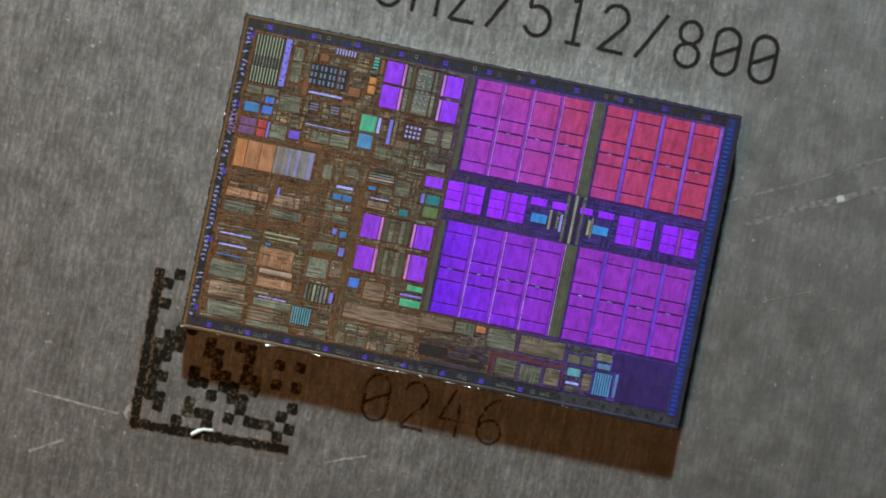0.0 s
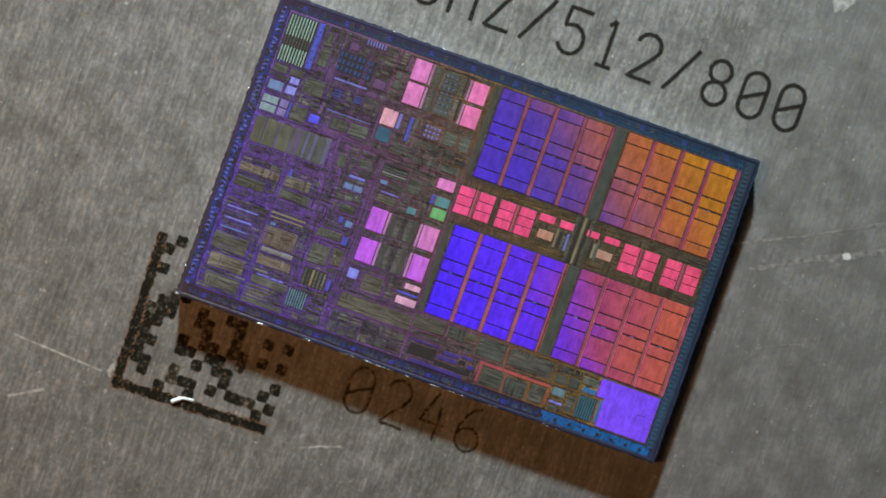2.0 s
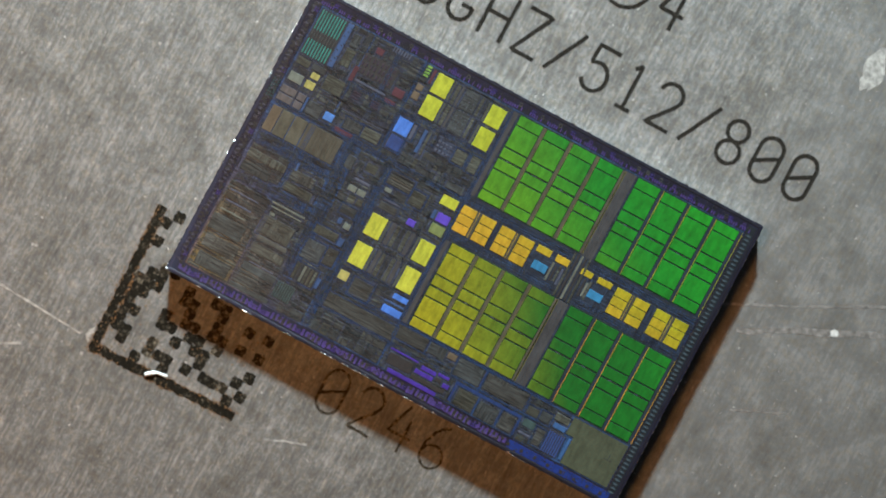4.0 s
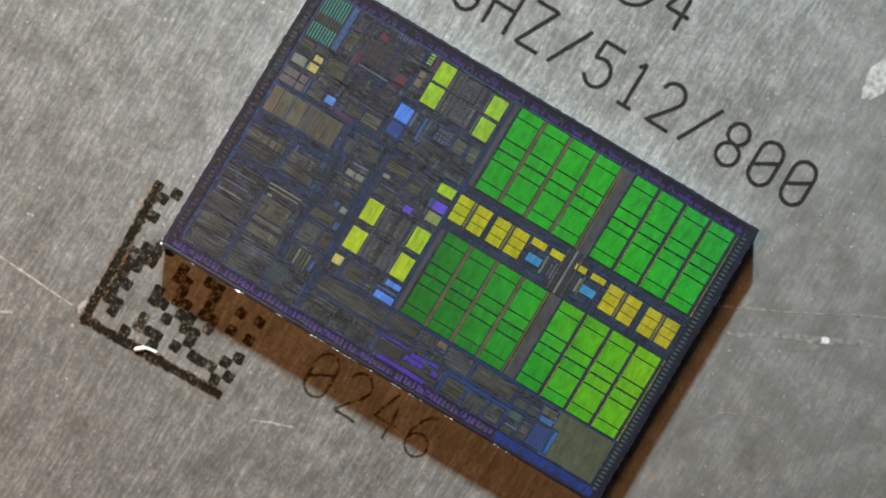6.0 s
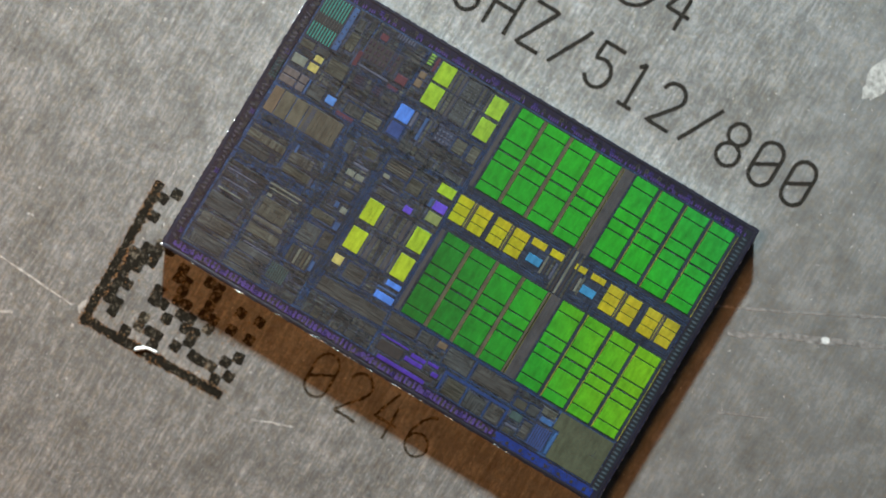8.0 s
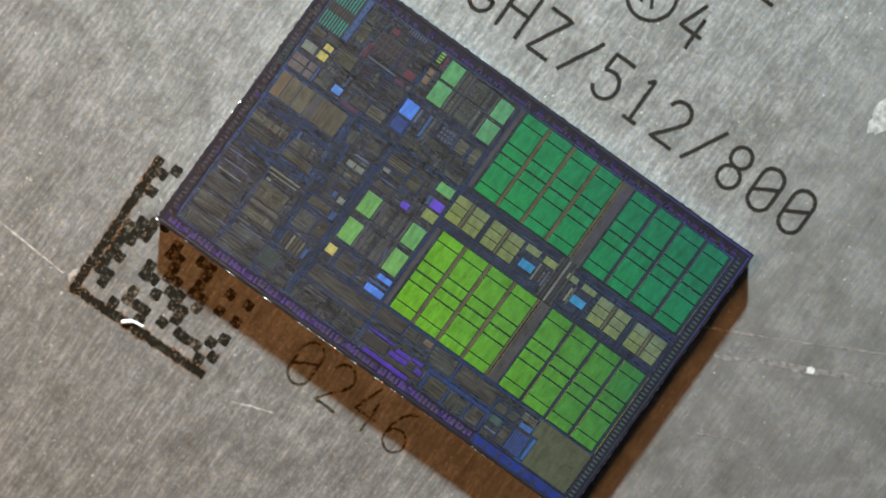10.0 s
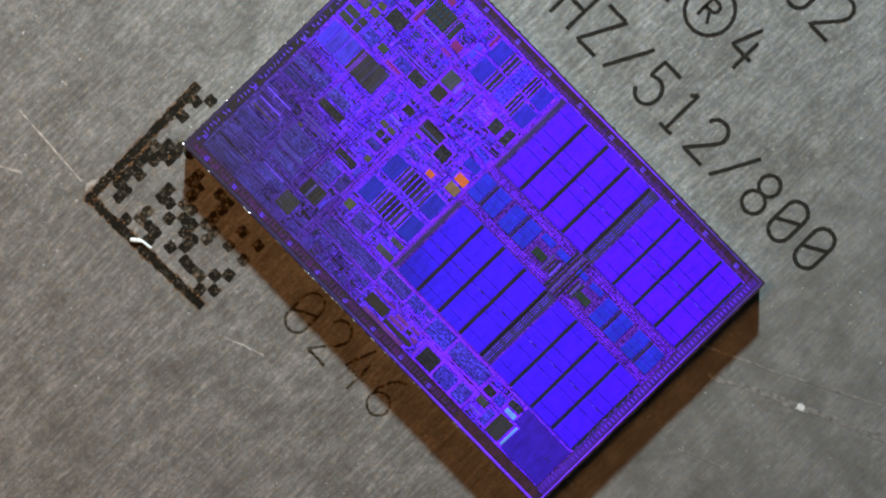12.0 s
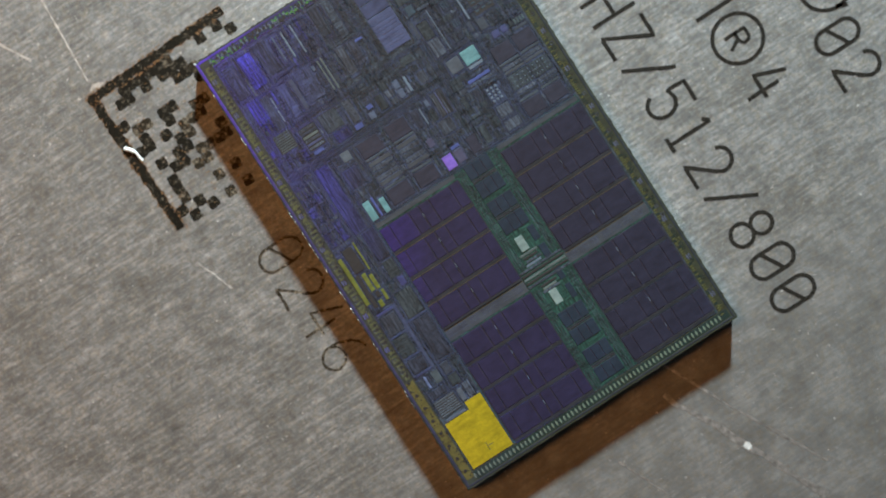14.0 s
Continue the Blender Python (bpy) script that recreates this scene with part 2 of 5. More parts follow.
ROUTING = painted_sheen("routing_film", [
    (-19.2, (88, 56, 34)), (-17.9, (68, 58, 54)), (-16, (55, 39, 102)), (-14.3, (62, 43, 128)), (-12.3, (78, 54, 112)), (-10.9, (88, 56, 92)),
    (-8.7, (94, 69, 32)), (-4, (24, 42, 68)), (4.5, (23, 41, 66)), (8.3, (20, 34, 54)), (10.5, (31, 39, 75)), (11.7, (36, 38, 90)), (12.8, (48, 38, 112)),
    (14.1, (66, 32, 150)), (14.9, (88, 30, 248)), (18.7, (93, 23, 255)), (20.9, (84, 28, 222)), (22.7, (38, 33, 90)), (26.2, (40, 47, 55)),
], 0.65, 0.12, cells=2, lead=1.2)
LOGIC = painted_sheen("standard_cell_logic", [
    (-19.2, (100, 103, 90)), (-14.3, (71, 72, 67)), (-8.7, (58, 61, 57)), (-4, (44, 48, 50)), (4.5, (41, 45, 46)),
    (8.3, (36, 40, 37)), (10.5, (32, 42, 54)), (11.7, (33, 39, 60)), (12.6, (42, 38, 112)), (14.1, (42, 36, 124)), (14.9, (46, 39, 150)), (18.7, (50, 30, 225)),
    (22.7, (32, 36, 82)), (26.2, (38, 45, 50))], 0.65, 0.12, cells=1, lead=1.2)
DARKLOGIC = painted_sheen("dark_logic", [
    (-19.2, (77, 74, 65)), (-14.3, (53, 54, 53)), (-8.7, (47, 45, 47)), (-4, (33, 37, 41)), (4.5, (30, 34, 38)),
    (8.3, (26, 30, 33)), (10.5, (25, 31, 45)), (14.1, (20, 24, 44)), (14.9, (22, 26, 50)), (18.7, (26, 26, 62)),
    (22.7, (38, 38, 63)), (26.2, (36, 42, 50))], 0.65, 0.12, cells=1, lead=1.2)
BRIGHTLOGIC = painted_sheen("dense_logic", [
    (-19.2, (108, 105, 88)), (-14.3, (73, 76, 76)), (-8.7, (66, 69, 72)), (-4, (47, 53, 55)), (4.5, (44, 50, 51)),
    (8.3, (38, 44, 45)), (10.5, (35, 46, 68)), (11.7, (37, 43, 78)), (12.8, (44, 42, 120)), (14.1, (50, 42, 145)), (14.9, (80, 38, 255)), (18.7, (59, 30, 255)),
    (20.9, (52, 32, 220)), (22.7, (38, 38, 102)), (26.2, (40, 49, 57))], 0.65, 0.12, cells=1, lead=1.2)
CHANNEL = painted_sheen("bus_channel", [
    (-19.2, (54, 42, 105)), (-17.9, (55, 43, 107)), (-16, (64, 47, 137)), (-11.4, (70, 59, 49)), (-8.7, (64, 58, 36)),
    (-4, (31, 40, 53)), (4.5, (29, 37, 50)), (8.3, (25, 33, 44)), (10.5, (39, 31, 110)), (14.1, (80, 28, 169)),
    (14.9, (74, 27, 157)), (18.7, (59, 24, 139)), (22.7, (38, 47, 78)), (26.2, (28, 55, 50))], 0.3, 0.3, cells=2)
GAP = painted_sheen("array_gap", [
    (-19.2, (120, 48, 206)), (-17.9, (138, 52, 180)), (-16, (140, 54, 132)), (-14.3, (147, 81, 121)), (-11.4, (139, 78, 78)),
    (-8.7, (109, 54, 77)), (-4, (66, 63, 52)), (4.5, (61, 59, 48)), (8.3, (54, 52, 42)), (10.5, (13, 40, 42)),
    (14.1, (24, 24, 46)), (14.9, (33, 31, 35)), (18.7, (26, 25, 38)), (22.7, (44, 45, 63)), (26.2, (34, 36, 40)),
], 0.3, 0.3)
DARKGAP = painted_sheen("dark_array_gap", [
    (-19.2, (98, 66, 200)), (-17.9, (98, 62, 190)), (-16, (131, 88, 185)), (-14.3, (147, 81, 121)), (-11.4, (139, 78, 78)),
    (-8.7, (109, 54, 77)), (-4, (30, 40, 50)), (4.5, (27, 37, 46)), (8.3, (23, 33, 40)), (10.5, (13, 40, 42)),
    (14.1, (24, 24, 46)), (14.9, (31, 29, 35)), (18.7, (26, 25, 38)), (22.7, (44, 45, 63)), (26.2, (34, 36, 40)),
], 0.3, 0.3)
GAPLINE = painted_sheen("gap_line_film", [
    (-19.2, (196, 160, 246)), (-17.9, (186, 150, 226)), (-16, (170, 130, 190)), (-14.3, (176, 104, 130)), (-11.4, (170, 84, 66)), (-8.7, (104, 56, 72)), (-4, (82, 80, 44)),
    (4.5, (78, 76, 42)), (8.3, (60, 60, 44)), (10.5, (14, 46, 50)), (14.1, (26, 25, 50)), (14.9, (30, 28, 38)), (22.7, (56, 50, 58)), (26.2, (66, 58, 44))], 0.3, 0.3)
SEAM = painted_sheen("tile_seam", [
    (-19.2, (72, 30, 118)), (-16, (70, 26, 84)), (-11.4, (36, 24, 86)), (-8.7, (58, 34, 28)), (-4, (16, 38, 30)), (4.5, (14, 34, 30)),
    (8.3, (10, 32, 34)), (10.5, (8, 30, 42)), (14.1, (30, 20, 118)), (14.9, (50, 19, 205)), (18.7, (56, 14, 215)), (22.7, (30, 17, 90)),
    (26.2, (34, 32, 44))], 0.5, 0.1)
SPINE = painted_sheen("array_spine", [
    (-19.2, (76, 79, 64)), (-14.3, (64, 70, 58)), (-8.7, (58, 61, 59)), (-4, (55, 55, 57)), (4.5, (51, 51, 53)),
    (8.3, (45, 45, 47)), (10.5, (46, 36, 102)), (14.1, (41, 35, 99)), (14.9, (48, 43, 93)), (18.7, (49, 43, 97)),
    (22.7, (50, 57, 84)), (26.2, (54, 58, 64))], 0.2, 0.2)
RIM = painted_sheen("pad_ring", [
    (-19.2, (44, 49, 49)), (-16, (46, 41, 45)), (-14.3, (46, 32, 49)), (-11.4, (40, 34, 60)), (-8.7, (25, 47, 72)),
    (-4, (20, 21, 38)), (4.5, (19, 20, 36)), (8.3, (18, 19, 27)), (10.5, (39, 33, 66)), (14.1, (40, 24, 58)),
    (14.9, (46, 25, 54)), (18.7, (51, 29, 54)), (22.7, (44, 49, 57)), (26.2, (45, 49, 38))], 0.4, 0.2)
PAD = painted_sheen("bump_pad", [
    (-19.2, (54, 61, 76)), (-16, (42, 49, 97)), (-11.4, (34, 57, 114)), (-8.7, (41, 68, 109)), (-4, (17, 20, 26)),
    (4.5, (16, 18, 24)), (8.3, (13, 15, 21)), (10.5, (16, 19, 42)), (14.1, (33, 28, 107)), (14.9, (26, 19, 78)),
    (18.7, (30, 22, 65)), (22.7, (68, 79, 79)), (26.2, (56, 98, 52))], 0.2, 0.2)
TOOTH = painted_sheen("edge_contact", [
    (-19.2, (48, 63, 178)), (-16, (40, 73, 156)), (-14.3, (34, 66, 142)), (-11.4, (47, 71, 105)), (-8.7, (49, 63, 77)),
    (-4, (53, 67, 75)), (4.5, (50, 62, 70)), (8.3, (43, 55, 62)), (10.5, (53, 33, 148)), (14.1, (73, 32, 181)),
    (14.9, (95, 44, 235)), (18.7, (79, 38, 203)), (22.7, (68, 58, 84)), (26.2, (92, 104, 92))], 0.2, 0.2)
SEAL = painted_sheen("seal_ring", [
    (-26, (116, 81, 39)), (-22, (96, 71, 43)), (-18, (52, 46, 50)), (-14, (39, 43, 76)), (-9, (37, 43, 63)),
    (-3, (20, 21, 30)), (5, (19, 20, 28)), (9, (32, 36, 45)), (12.5, (40, 36, 90)), (15, (107, 49, 236)),
    (19, (110, 48, 255)), (21, (68, 45, 148)), (23, (47, 43, 82)), (27, (35, 40, 47))], 0.8, 0.1)
CORNER = painted_sheen("corner_film", [
    (-19.2, (46, 34, 80)), (-17.9, (66, 46, 129)), (-16, (71, 44, 146)), (-14.3, (83, 39, 163)), (-11.4, (113, 68, 227)),
    (-8.7, (88, 54, 221)), (-4, (58, 63, 50)), (4.5, (55, 59, 47)), (8.3, (53, 58, 40)), (10.5, (24, 50, 110)),
    (14.1, (44, 20, 163)), (14.9, (63, 25, 168)), (18.7, (111, 43, 113)), (22.7, (186, 94, 38)), (25.2, (136, 119, 21)),
    (26.2, (127, 115, 19))], 0.2, 0.2)
ACCENT = painted_sheen("decoder_film", [
    (-19.2, (78, 168, 128)), (-17.9, (64, 151, 193)), (-16, (53, 107, 225)), (-14.3, (101, 114, 215)), (-11.4, (203, 148, 167)),
    (-8.7, (187, 120, 120)), (-4, (59, 99, 170)), (4.5, (55, 92, 160)), (8.3, (49, 82, 142)), (10.5, (116, 58, 84)),
    (14.1, (63, 60, 67)), (14.9, (53, 59, 78)), (18.7, (65, 75, 71)), (22.7, (68, 103, 101)), (26.2, (82, 118, 122)),
], 0.2, 0.2)
ACCENT2 = painted_sheen("queue_film", [
    (-19.2, (90, 112, 72)), (-17.9, (78, 112, 86)), (-16, (44, 90, 137)), (-14.3, (39, 97, 110)), (-11.4, (96, 153, 97)),
    (-8.7, (85, 96, 56)), (-4, (91, 100, 62)), (4.5, (85, 94, 57)), (8.3, (76, 83, 51)), (10.5, (115, 118, 110)),
    (14.1, (98, 80, 64)), (14.9, (106, 84, 66)), (18.7, (111, 86, 54)), (22.7, (58, 118, 86)), (26.2, (99, 76, 152)),
], 0.2, 0.2)
VIOLETBAR = painted_sheen("violet_bar_film", [
    (-19.2, (118, 118, 215)), (-16, (93, 92, 207)), (-14.3, (73, 74, 204)), (-11.4, (66, 74, 160)), (-8.7, (51, 72, 173)),
    (-4, (44, 65, 99)), (4.5, (41, 61, 92)), (8.3, (36, 54, 82)), (10.5, (59, 50, 174)), (14.9, (63, 49, 206)),
    (22.7, (68, 63, 157)), (26.2, (60, 70, 116))], 0.2, 0.2)
BARS = painted_sheen("resistor_bars", [
    (-19.2, (145, 159, 134)), (-16, (124, 146, 127)), (-14.3, (110, 144, 133)), (-11.4, (138, 166, 152)), (-8.7, (83, 155, 136)),
    (-4, (38, 111, 104)), (4.5, (35, 104, 97)), (8.3, (30, 93, 86)), (10.5, (63, 61, 174)), (14.9, (53, 68, 108)),
    (22.7, (87, 97, 105)), (26.2, (84, 89, 84))], 0.2, 0.2)
MAUVE = painted_sheen("mauve_memory", [
    (-19.2, (108, 76, 118)), (-17.9, (98, 66, 111)), (-16, (86, 64, 117)), (-14.3, (83, 72, 123)), (-11.4, (119, 139, 143)),
    (-8.7, (107, 144, 127)), (-4, (75, 70, 70)), (4.5, (70, 65, 65)), (8.3, (62, 58, 58)), (10.5, (49, 57, 51)),
    (14.9, (44, 54, 49)), (22.7, (58, 63, 84)), (26.2, (54, 62, 69))], 0.2, 0.2)
FUSE = painted_sheen("fuse_array", [
    (-19.2, (108, 124, 153)), (-16, (68, 84, 133)), (-11.4, (43, 68, 124)), (-8.7, (36, 54, 102)), (-4, (45, 38, 50)),
    (4.5, (42, 35, 46)), (8.3, (37, 31, 40)), (10.5, (101, 87, 78)), (14.1, (11, 60, 52)), (14.9, (17, 61, 51)),
    (18.7, (24, 33, 118)), (26.2, (44, 57, 67))], 0.2, 0.2)
SKY = painted_sheen("sky_blue_queue", [
    (-19.2, (58, 136, 216)), (-17.9, (57, 137, 213)), (-16, (117, 127, 215)), (-14.3, (167, 142, 190)), (-11.4, (193, 134, 107)),
    (-8.7, (75, 91, 105)), (-4, (42, 102, 139)), (4.5, (39, 96, 131)), (8.3, (34, 85, 116)), (10.5, (75, 42, 80)),
    (14.9, (34, 50, 46)), (18.7, (34, 50, 44)), (22.7, (60, 80, 82)), (26.2, (105, 120, 118))], 0.2, 0.2)
STEEL = painted_sheen("steel_blue_memory", [
    (-19.2, (60, 113, 168)), (-16, (62, 105, 182)), (-11.4, (93, 114, 153)), (-8.7, (104, 118, 136)), (-4, (88, 92, 85)),
    (4.5, (82, 86, 80)), (8.3, (73, 76, 70)), (10.5, (45, 50, 59)), (14.9, (63, 64, 61)), (22.7, (68, 76, 84)),
    (26.2, (65, 74, 91))], 0.2, 0.2)
ANALOG = painted_sheen("analog_film", [
    (-19.2, (58, 53, 65)), (-16, (53, 41, 72)), (-11.4, (61, 49, 116)), (-8.7, (51, 56, 92)), (-4, (54, 36, 118)),
    (4.5, (51, 34, 112)), (8.3, (53, 31, 119)), (10.5, (38, 42, 81)), (14.9, (101, 45, 139)), (22.7, (81, 86, 53)),
    (26.2, (84, 88, 34))], 0.2, 0.2)
STRIP = painted_sheen("io_strip_film", [
    (-19.2, (56, 57, 65)), (-16, (50, 41, 54)), (-14.3, (44, 43, 81)), (-11.4, (18, 84, 143)), (-8.7, (24, 98, 111)),
    (-4, (18, 38, 94)), (4.5, (17, 36, 90)), (8.3, (17, 37, 92)), (10.5, (101, 51, 80)), (14.1, (47, 28, 44)),
    (14.9, (32, 29, 33)), (18.7, (30, 26, 37)), (26.2, (82, 76, 40))], 0.2, 0.2)
EDGEFILM = painted_sheen("edge_io_film", [
    (-19.2, (42, 51, 110)), (-16, (37, 52, 101)), (-14.3, (34, 51, 98)), (-11.4, (38, 63, 80)), (-8.7, (37, 52, 63)),
    (-4, (22, 28, 34)), (4.5, (21, 27, 33)), (8.3, (19, 25, 30)), (10.5, (38, 30, 129)), (14.1, (63, 28, 157)),
    (14.9, (64, 29, 147)), (18.7, (57, 29, 118)), (22.7, (46, 47, 61)), (26.2, (26, 40, 38))], 0.3, 0.1)
CAPBARS = painted_sheen("capacitor_film", [
    (-19.2, (82, 139, 191)), (-17.9, (85, 121, 171)), (-16, (82, 90, 101)), (-14.3, (52, 104, 144)), (-11.4, (48, 84, 96)),
    (-8.7, (41, 91, 157)), (-4, (36, 55, 99)), (4.5, (33, 51, 92)), (8.3, (29, 45, 82)), (10.5, (75, 74, 96)),
    (14.9, (37, 39, 43)), (22.7, (58, 65, 74)), (26.2, (65, 71, 79))], 0.2, 0.2)
YELLOW = painted_sheen("pale_yellow_memory", [
    (-19.2, (72, 116, 210)), (-16, (71, 115, 215)), (-14.3, (87, 95, 209)), (-11.4, (130, 132, 208)), (-8.7, (116, 116, 182)),
    (-4, (140, 132, 76)), (4.5, (132, 124, 72)), (8.3, (135, 127, 69)), (10.5, (80, 90, 72)), (14.9, (63, 68, 51)),
    (22.7, (68, 76, 84)), (26.2, (69, 76, 84))], 0.2, 0.2)
LIME = painted_sheen("lime_memory", [
    (-19.2, (108, 84, 201)), (-16, (81, 68, 187)), (-11.4, (79, 76, 210)), (-8.7, (75, 72, 210)), (-4, (63, 100, 156)),
    (4.5, (58, 94, 146)), (8.3, (51, 83, 130)), (10.5, (115, 140, 34)), (14.1, (47, 83, 30)), (14.9, (44, 61, 47)),
    (22.7, (54, 63, 74)), (26.2, (44, 57, 67))], 0.2, 0.2)
ACCENT3 = painted_sheen("queue_film_upper", [
    (-19.2, (42, 118, 126)), (-17.9, (46, 113, 113)), (-16, (53, 80, 156)), (-14.3, (39, 97, 110)), (-11.4, (79, 124, 126)),
    (-8.7, (70, 80, 136)), (-4, (73, 55, 149)), (4.5, (69, 51, 140)), (8.3, (61, 45, 125)), (10.5, (136, 125, 102)),
    (14.1, (153, 83, 44)), (14.9, (186, 93, 51)), (18.7, (120, 48, 54)), (22.7, (68, 97, 97)), (26.2, (60, 60, 80)),
], 0.2, 0.2)
TEETH = painted_sheen("tooth_film", [
    (-19.2, (44, 45, 63)), (-16, (46, 39, 58)), (-11.4, (32, 49, 95)), (-8.7, (29, 69, 91)), (-4, (58, 46, 98)),
    (4.5, (55, 44, 93)), (8.3, (42, 34, 70)), (10.5, (46, 45, 72)), (14.1, (66, 28, 91)), (14.9, (92, 37, 150)),
    (18.7, (79, 37, 150)), (22.7, (60, 65, 74)), (26.2, (70, 72, 42))], 0.25, 0.2)
PINK = painted_sheen("pink_strip_film", [
    (-19.2, (202, 124, 210)), (-17.9, (184, 123, 215)), (-16, (171, 107, 225)), (-14.3, (149, 99, 209)), (-11.4, (168, 114, 153)),
    (-8.7, (100, 91, 100)), (-4, (59, 62, 57)), (4.5, (55, 57, 53)), (8.3, (49, 51, 47)), (10.5, (42, 45, 69)),
    (14.9, (41, 45, 68)), (22.7, (54, 59, 74)), (26.2, (52, 59, 66))], 0.2, 0.2)
ORANGE = painted_sheen("register_file_film", [
    (-19.2, (176, 118, 78)), (-17.9, (173, 123, 60)), (-16, (144, 113, 60)), (-14.3, (98, 87, 58)), (-11.4, (72, 74, 68)),
    (-8.7, (59, 67, 65)), (-4, (80, 70, 58)), (4.5, (75, 65, 54)), (8.3, (66, 58, 48)), (10.5, (49, 46, 93)),
    (14.1, (52, 41, 168)), (14.9, (59, 45, 215)), (18.7, (69, 49, 240)), (22.7, (46, 42, 110)), (26.2, (50, 54, 84)),
], 0.2, 0.2)
TAN = painted_sheen("small_memory", [
    (-19.2, (103, 104, 90)), (-14.3, (82, 85, 76)), (-8.7, (66, 70, 65)), (-4, (55, 57, 52)), (4.5, (51, 53, 49)),
    (8.3, (46, 48, 40)), (10.5, (41, 43, 65)), (14.9, (32, 37, 46)), (22.7, (46, 52, 68)), (26.2, (52, 58, 68)),
], 0.2, 0.2, cells=1)
STRIPE = painted_sheen("striped_memory", [
    (-19.2, (97, 157, 173)), (-16, (85, 127, 166)), (-11.4, (88, 114, 124)), (-8.7, (75, 91, 100)), (-4, (48, 65, 65)),
    (4.5, (45, 61, 61)), (8.3, (40, 54, 54)), (10.5, (45, 50, 59)), (14.9, (53, 59, 68)), (22.7, (58, 65, 74)),
    (26.2, (60, 69, 74))], 0.2, 0.2)
BLUEWIRE = painted_sheen("blue_wire_film", [
    (-19.2, (89, 61, 34)), (-17.9, (78, 56, 42)), (-16, (62, 56, 102)), (-12.3, (79, 62, 105)), (-10.9, (84, 68, 70)), (-8.7, (83, 70, 54)),
    (-4, (24, 42, 64)), (4.5, (23, 40, 60)), (8.3, (20, 38, 62)), (10.5, (38, 40, 125)), (12.4, (40, 40, 130)), (14.1, (47, 38, 155)),
    (14.9, (59, 35, 250)), (18.7, (61, 33, 255)), (22.7, (48, 42, 147)), (26.2, (43, 50, 70))], 0.65, 0.12, lead=1.2)
VIOLETMARK = painted_sheen("violet_mark_film", [
    (-19.2, (89, 63, 199)), (-16, (75, 54, 176)), (-11.4, (52, 57, 143)), (-8.7, (49, 63, 109)), (-4, (40, 34, 84)),
    (4.5, (38, 32, 78)), (8.3, (23, 24, 40)), (10.5, (38, 34, 80)), (14.9, (99, 59, 245)), (22.7, (77, 63, 157)),
    (26.2, (68, 74, 91))], 0.2, 0.2)
PALEBLUE = painted_sheen("pale_blue_pad", [
    (-19.2, (92, 126, 168)), (-11.4, (52, 95, 143)), (-4, (45, 75, 115)), (4.5, (42, 70, 108)), (8.3, (37, 62, 97)),
    (10.5, (66, 80, 125)), (14.9, (99, 147, 235)), (18.7, (99, 128, 235)), (22.7, (77, 84, 105)), (26.2, (65, 71, 79)),
], 0.2, 0.2)
DOTS = painted_sheen("via_film", [
    (-19.2, (108, 109, 103)), (-8.7, (66, 69, 72)), (-4, (44, 50, 55)), (4.5, (41, 46, 51)), (8.3, (36, 40, 45)),
    (10.5, (52, 50, 102)), (14.1, (64, 50, 160)), (14.9, (94, 57, 250)), (18.7, (85, 41, 255)), (22.7, (58, 53, 147)),
    (26.2, (44, 50, 74))], 0.65, 0.12, lead=1.2)
AMBER = painted_sheen("amber_register_film", [
    (-19.2, (162, 114, 82)), (-17.9, (139, 117, 78)), (-16, (117, 105, 74)), (-11.4, (77, 80, 70)), (-8.7, (61, 69, 67)),
    (-4, (69, 67, 58)), (4.5, (64, 62, 54)), (8.3, (56, 55, 48)), (10.5, (46, 46, 80)), (14.1, (47, 41, 146)),
    (14.9, (55, 45, 186)), (18.7, (63, 48, 229)), (22.7, (45, 42, 106)), (26.2, (48, 54, 78))], 0.2, 0.2)
BEIGE = painted_sheen("beige_wire_film", [
    (-19.2, (145, 149, 124)), (-14.3, (131, 114, 85)), (-8.7, (100, 102, 87)), (-4, (83, 85, 78)), (4.5, (78, 80, 73)),
    (8.3, (69, 70, 65)), (10.5, (69, 69, 87)), (14.9, (70, 60, 140)), (18.7, (70, 64, 140)), (22.7, (87, 97, 95)),
    (26.2, (73, 81, 81))], 0.2, 0.2)
ROSE = painted_sheen("rose_logic", [
    (-19.2, (124, 105, 88)), (-16, (97, 90, 80)), (-8.7, (68, 67, 63)), (-4, (49, 51, 50)), (4.5, (46, 47, 47)),
    (8.3, (41, 41, 39)), (10.5, (38, 42, 56)), (11.7, (38, 42, 60)), (12.6, (44, 38, 108)), (14.1, (48, 38, 130)), (14.9, (56, 46, 160)), (18.7, (54, 36, 220)),
    (26.2, (37, 42, 54))], 0.65, 0.12, cells=1, lead=1.2)
LEFTRIM = painted_sheen("left_edge_film", [
    (-19.2, (38, 47, 51)), (-16, (30, 40, 84)), (-11.4, (22, 52, 140)), (-8.7, (22, 38, 84)), (-4, (20, 21, 36)),
    (4.5, (19, 20, 34)), (8.3, (17, 19, 27)), (10.5, (27, 36, 42)), (14.1, (25, 28, 44)), (14.9, (30, 37, 51)),
    (18.7, (37, 37, 86)), (22.7, (42, 49, 74)), (26.2, (32, 42, 66))], 0.3, 0.1)
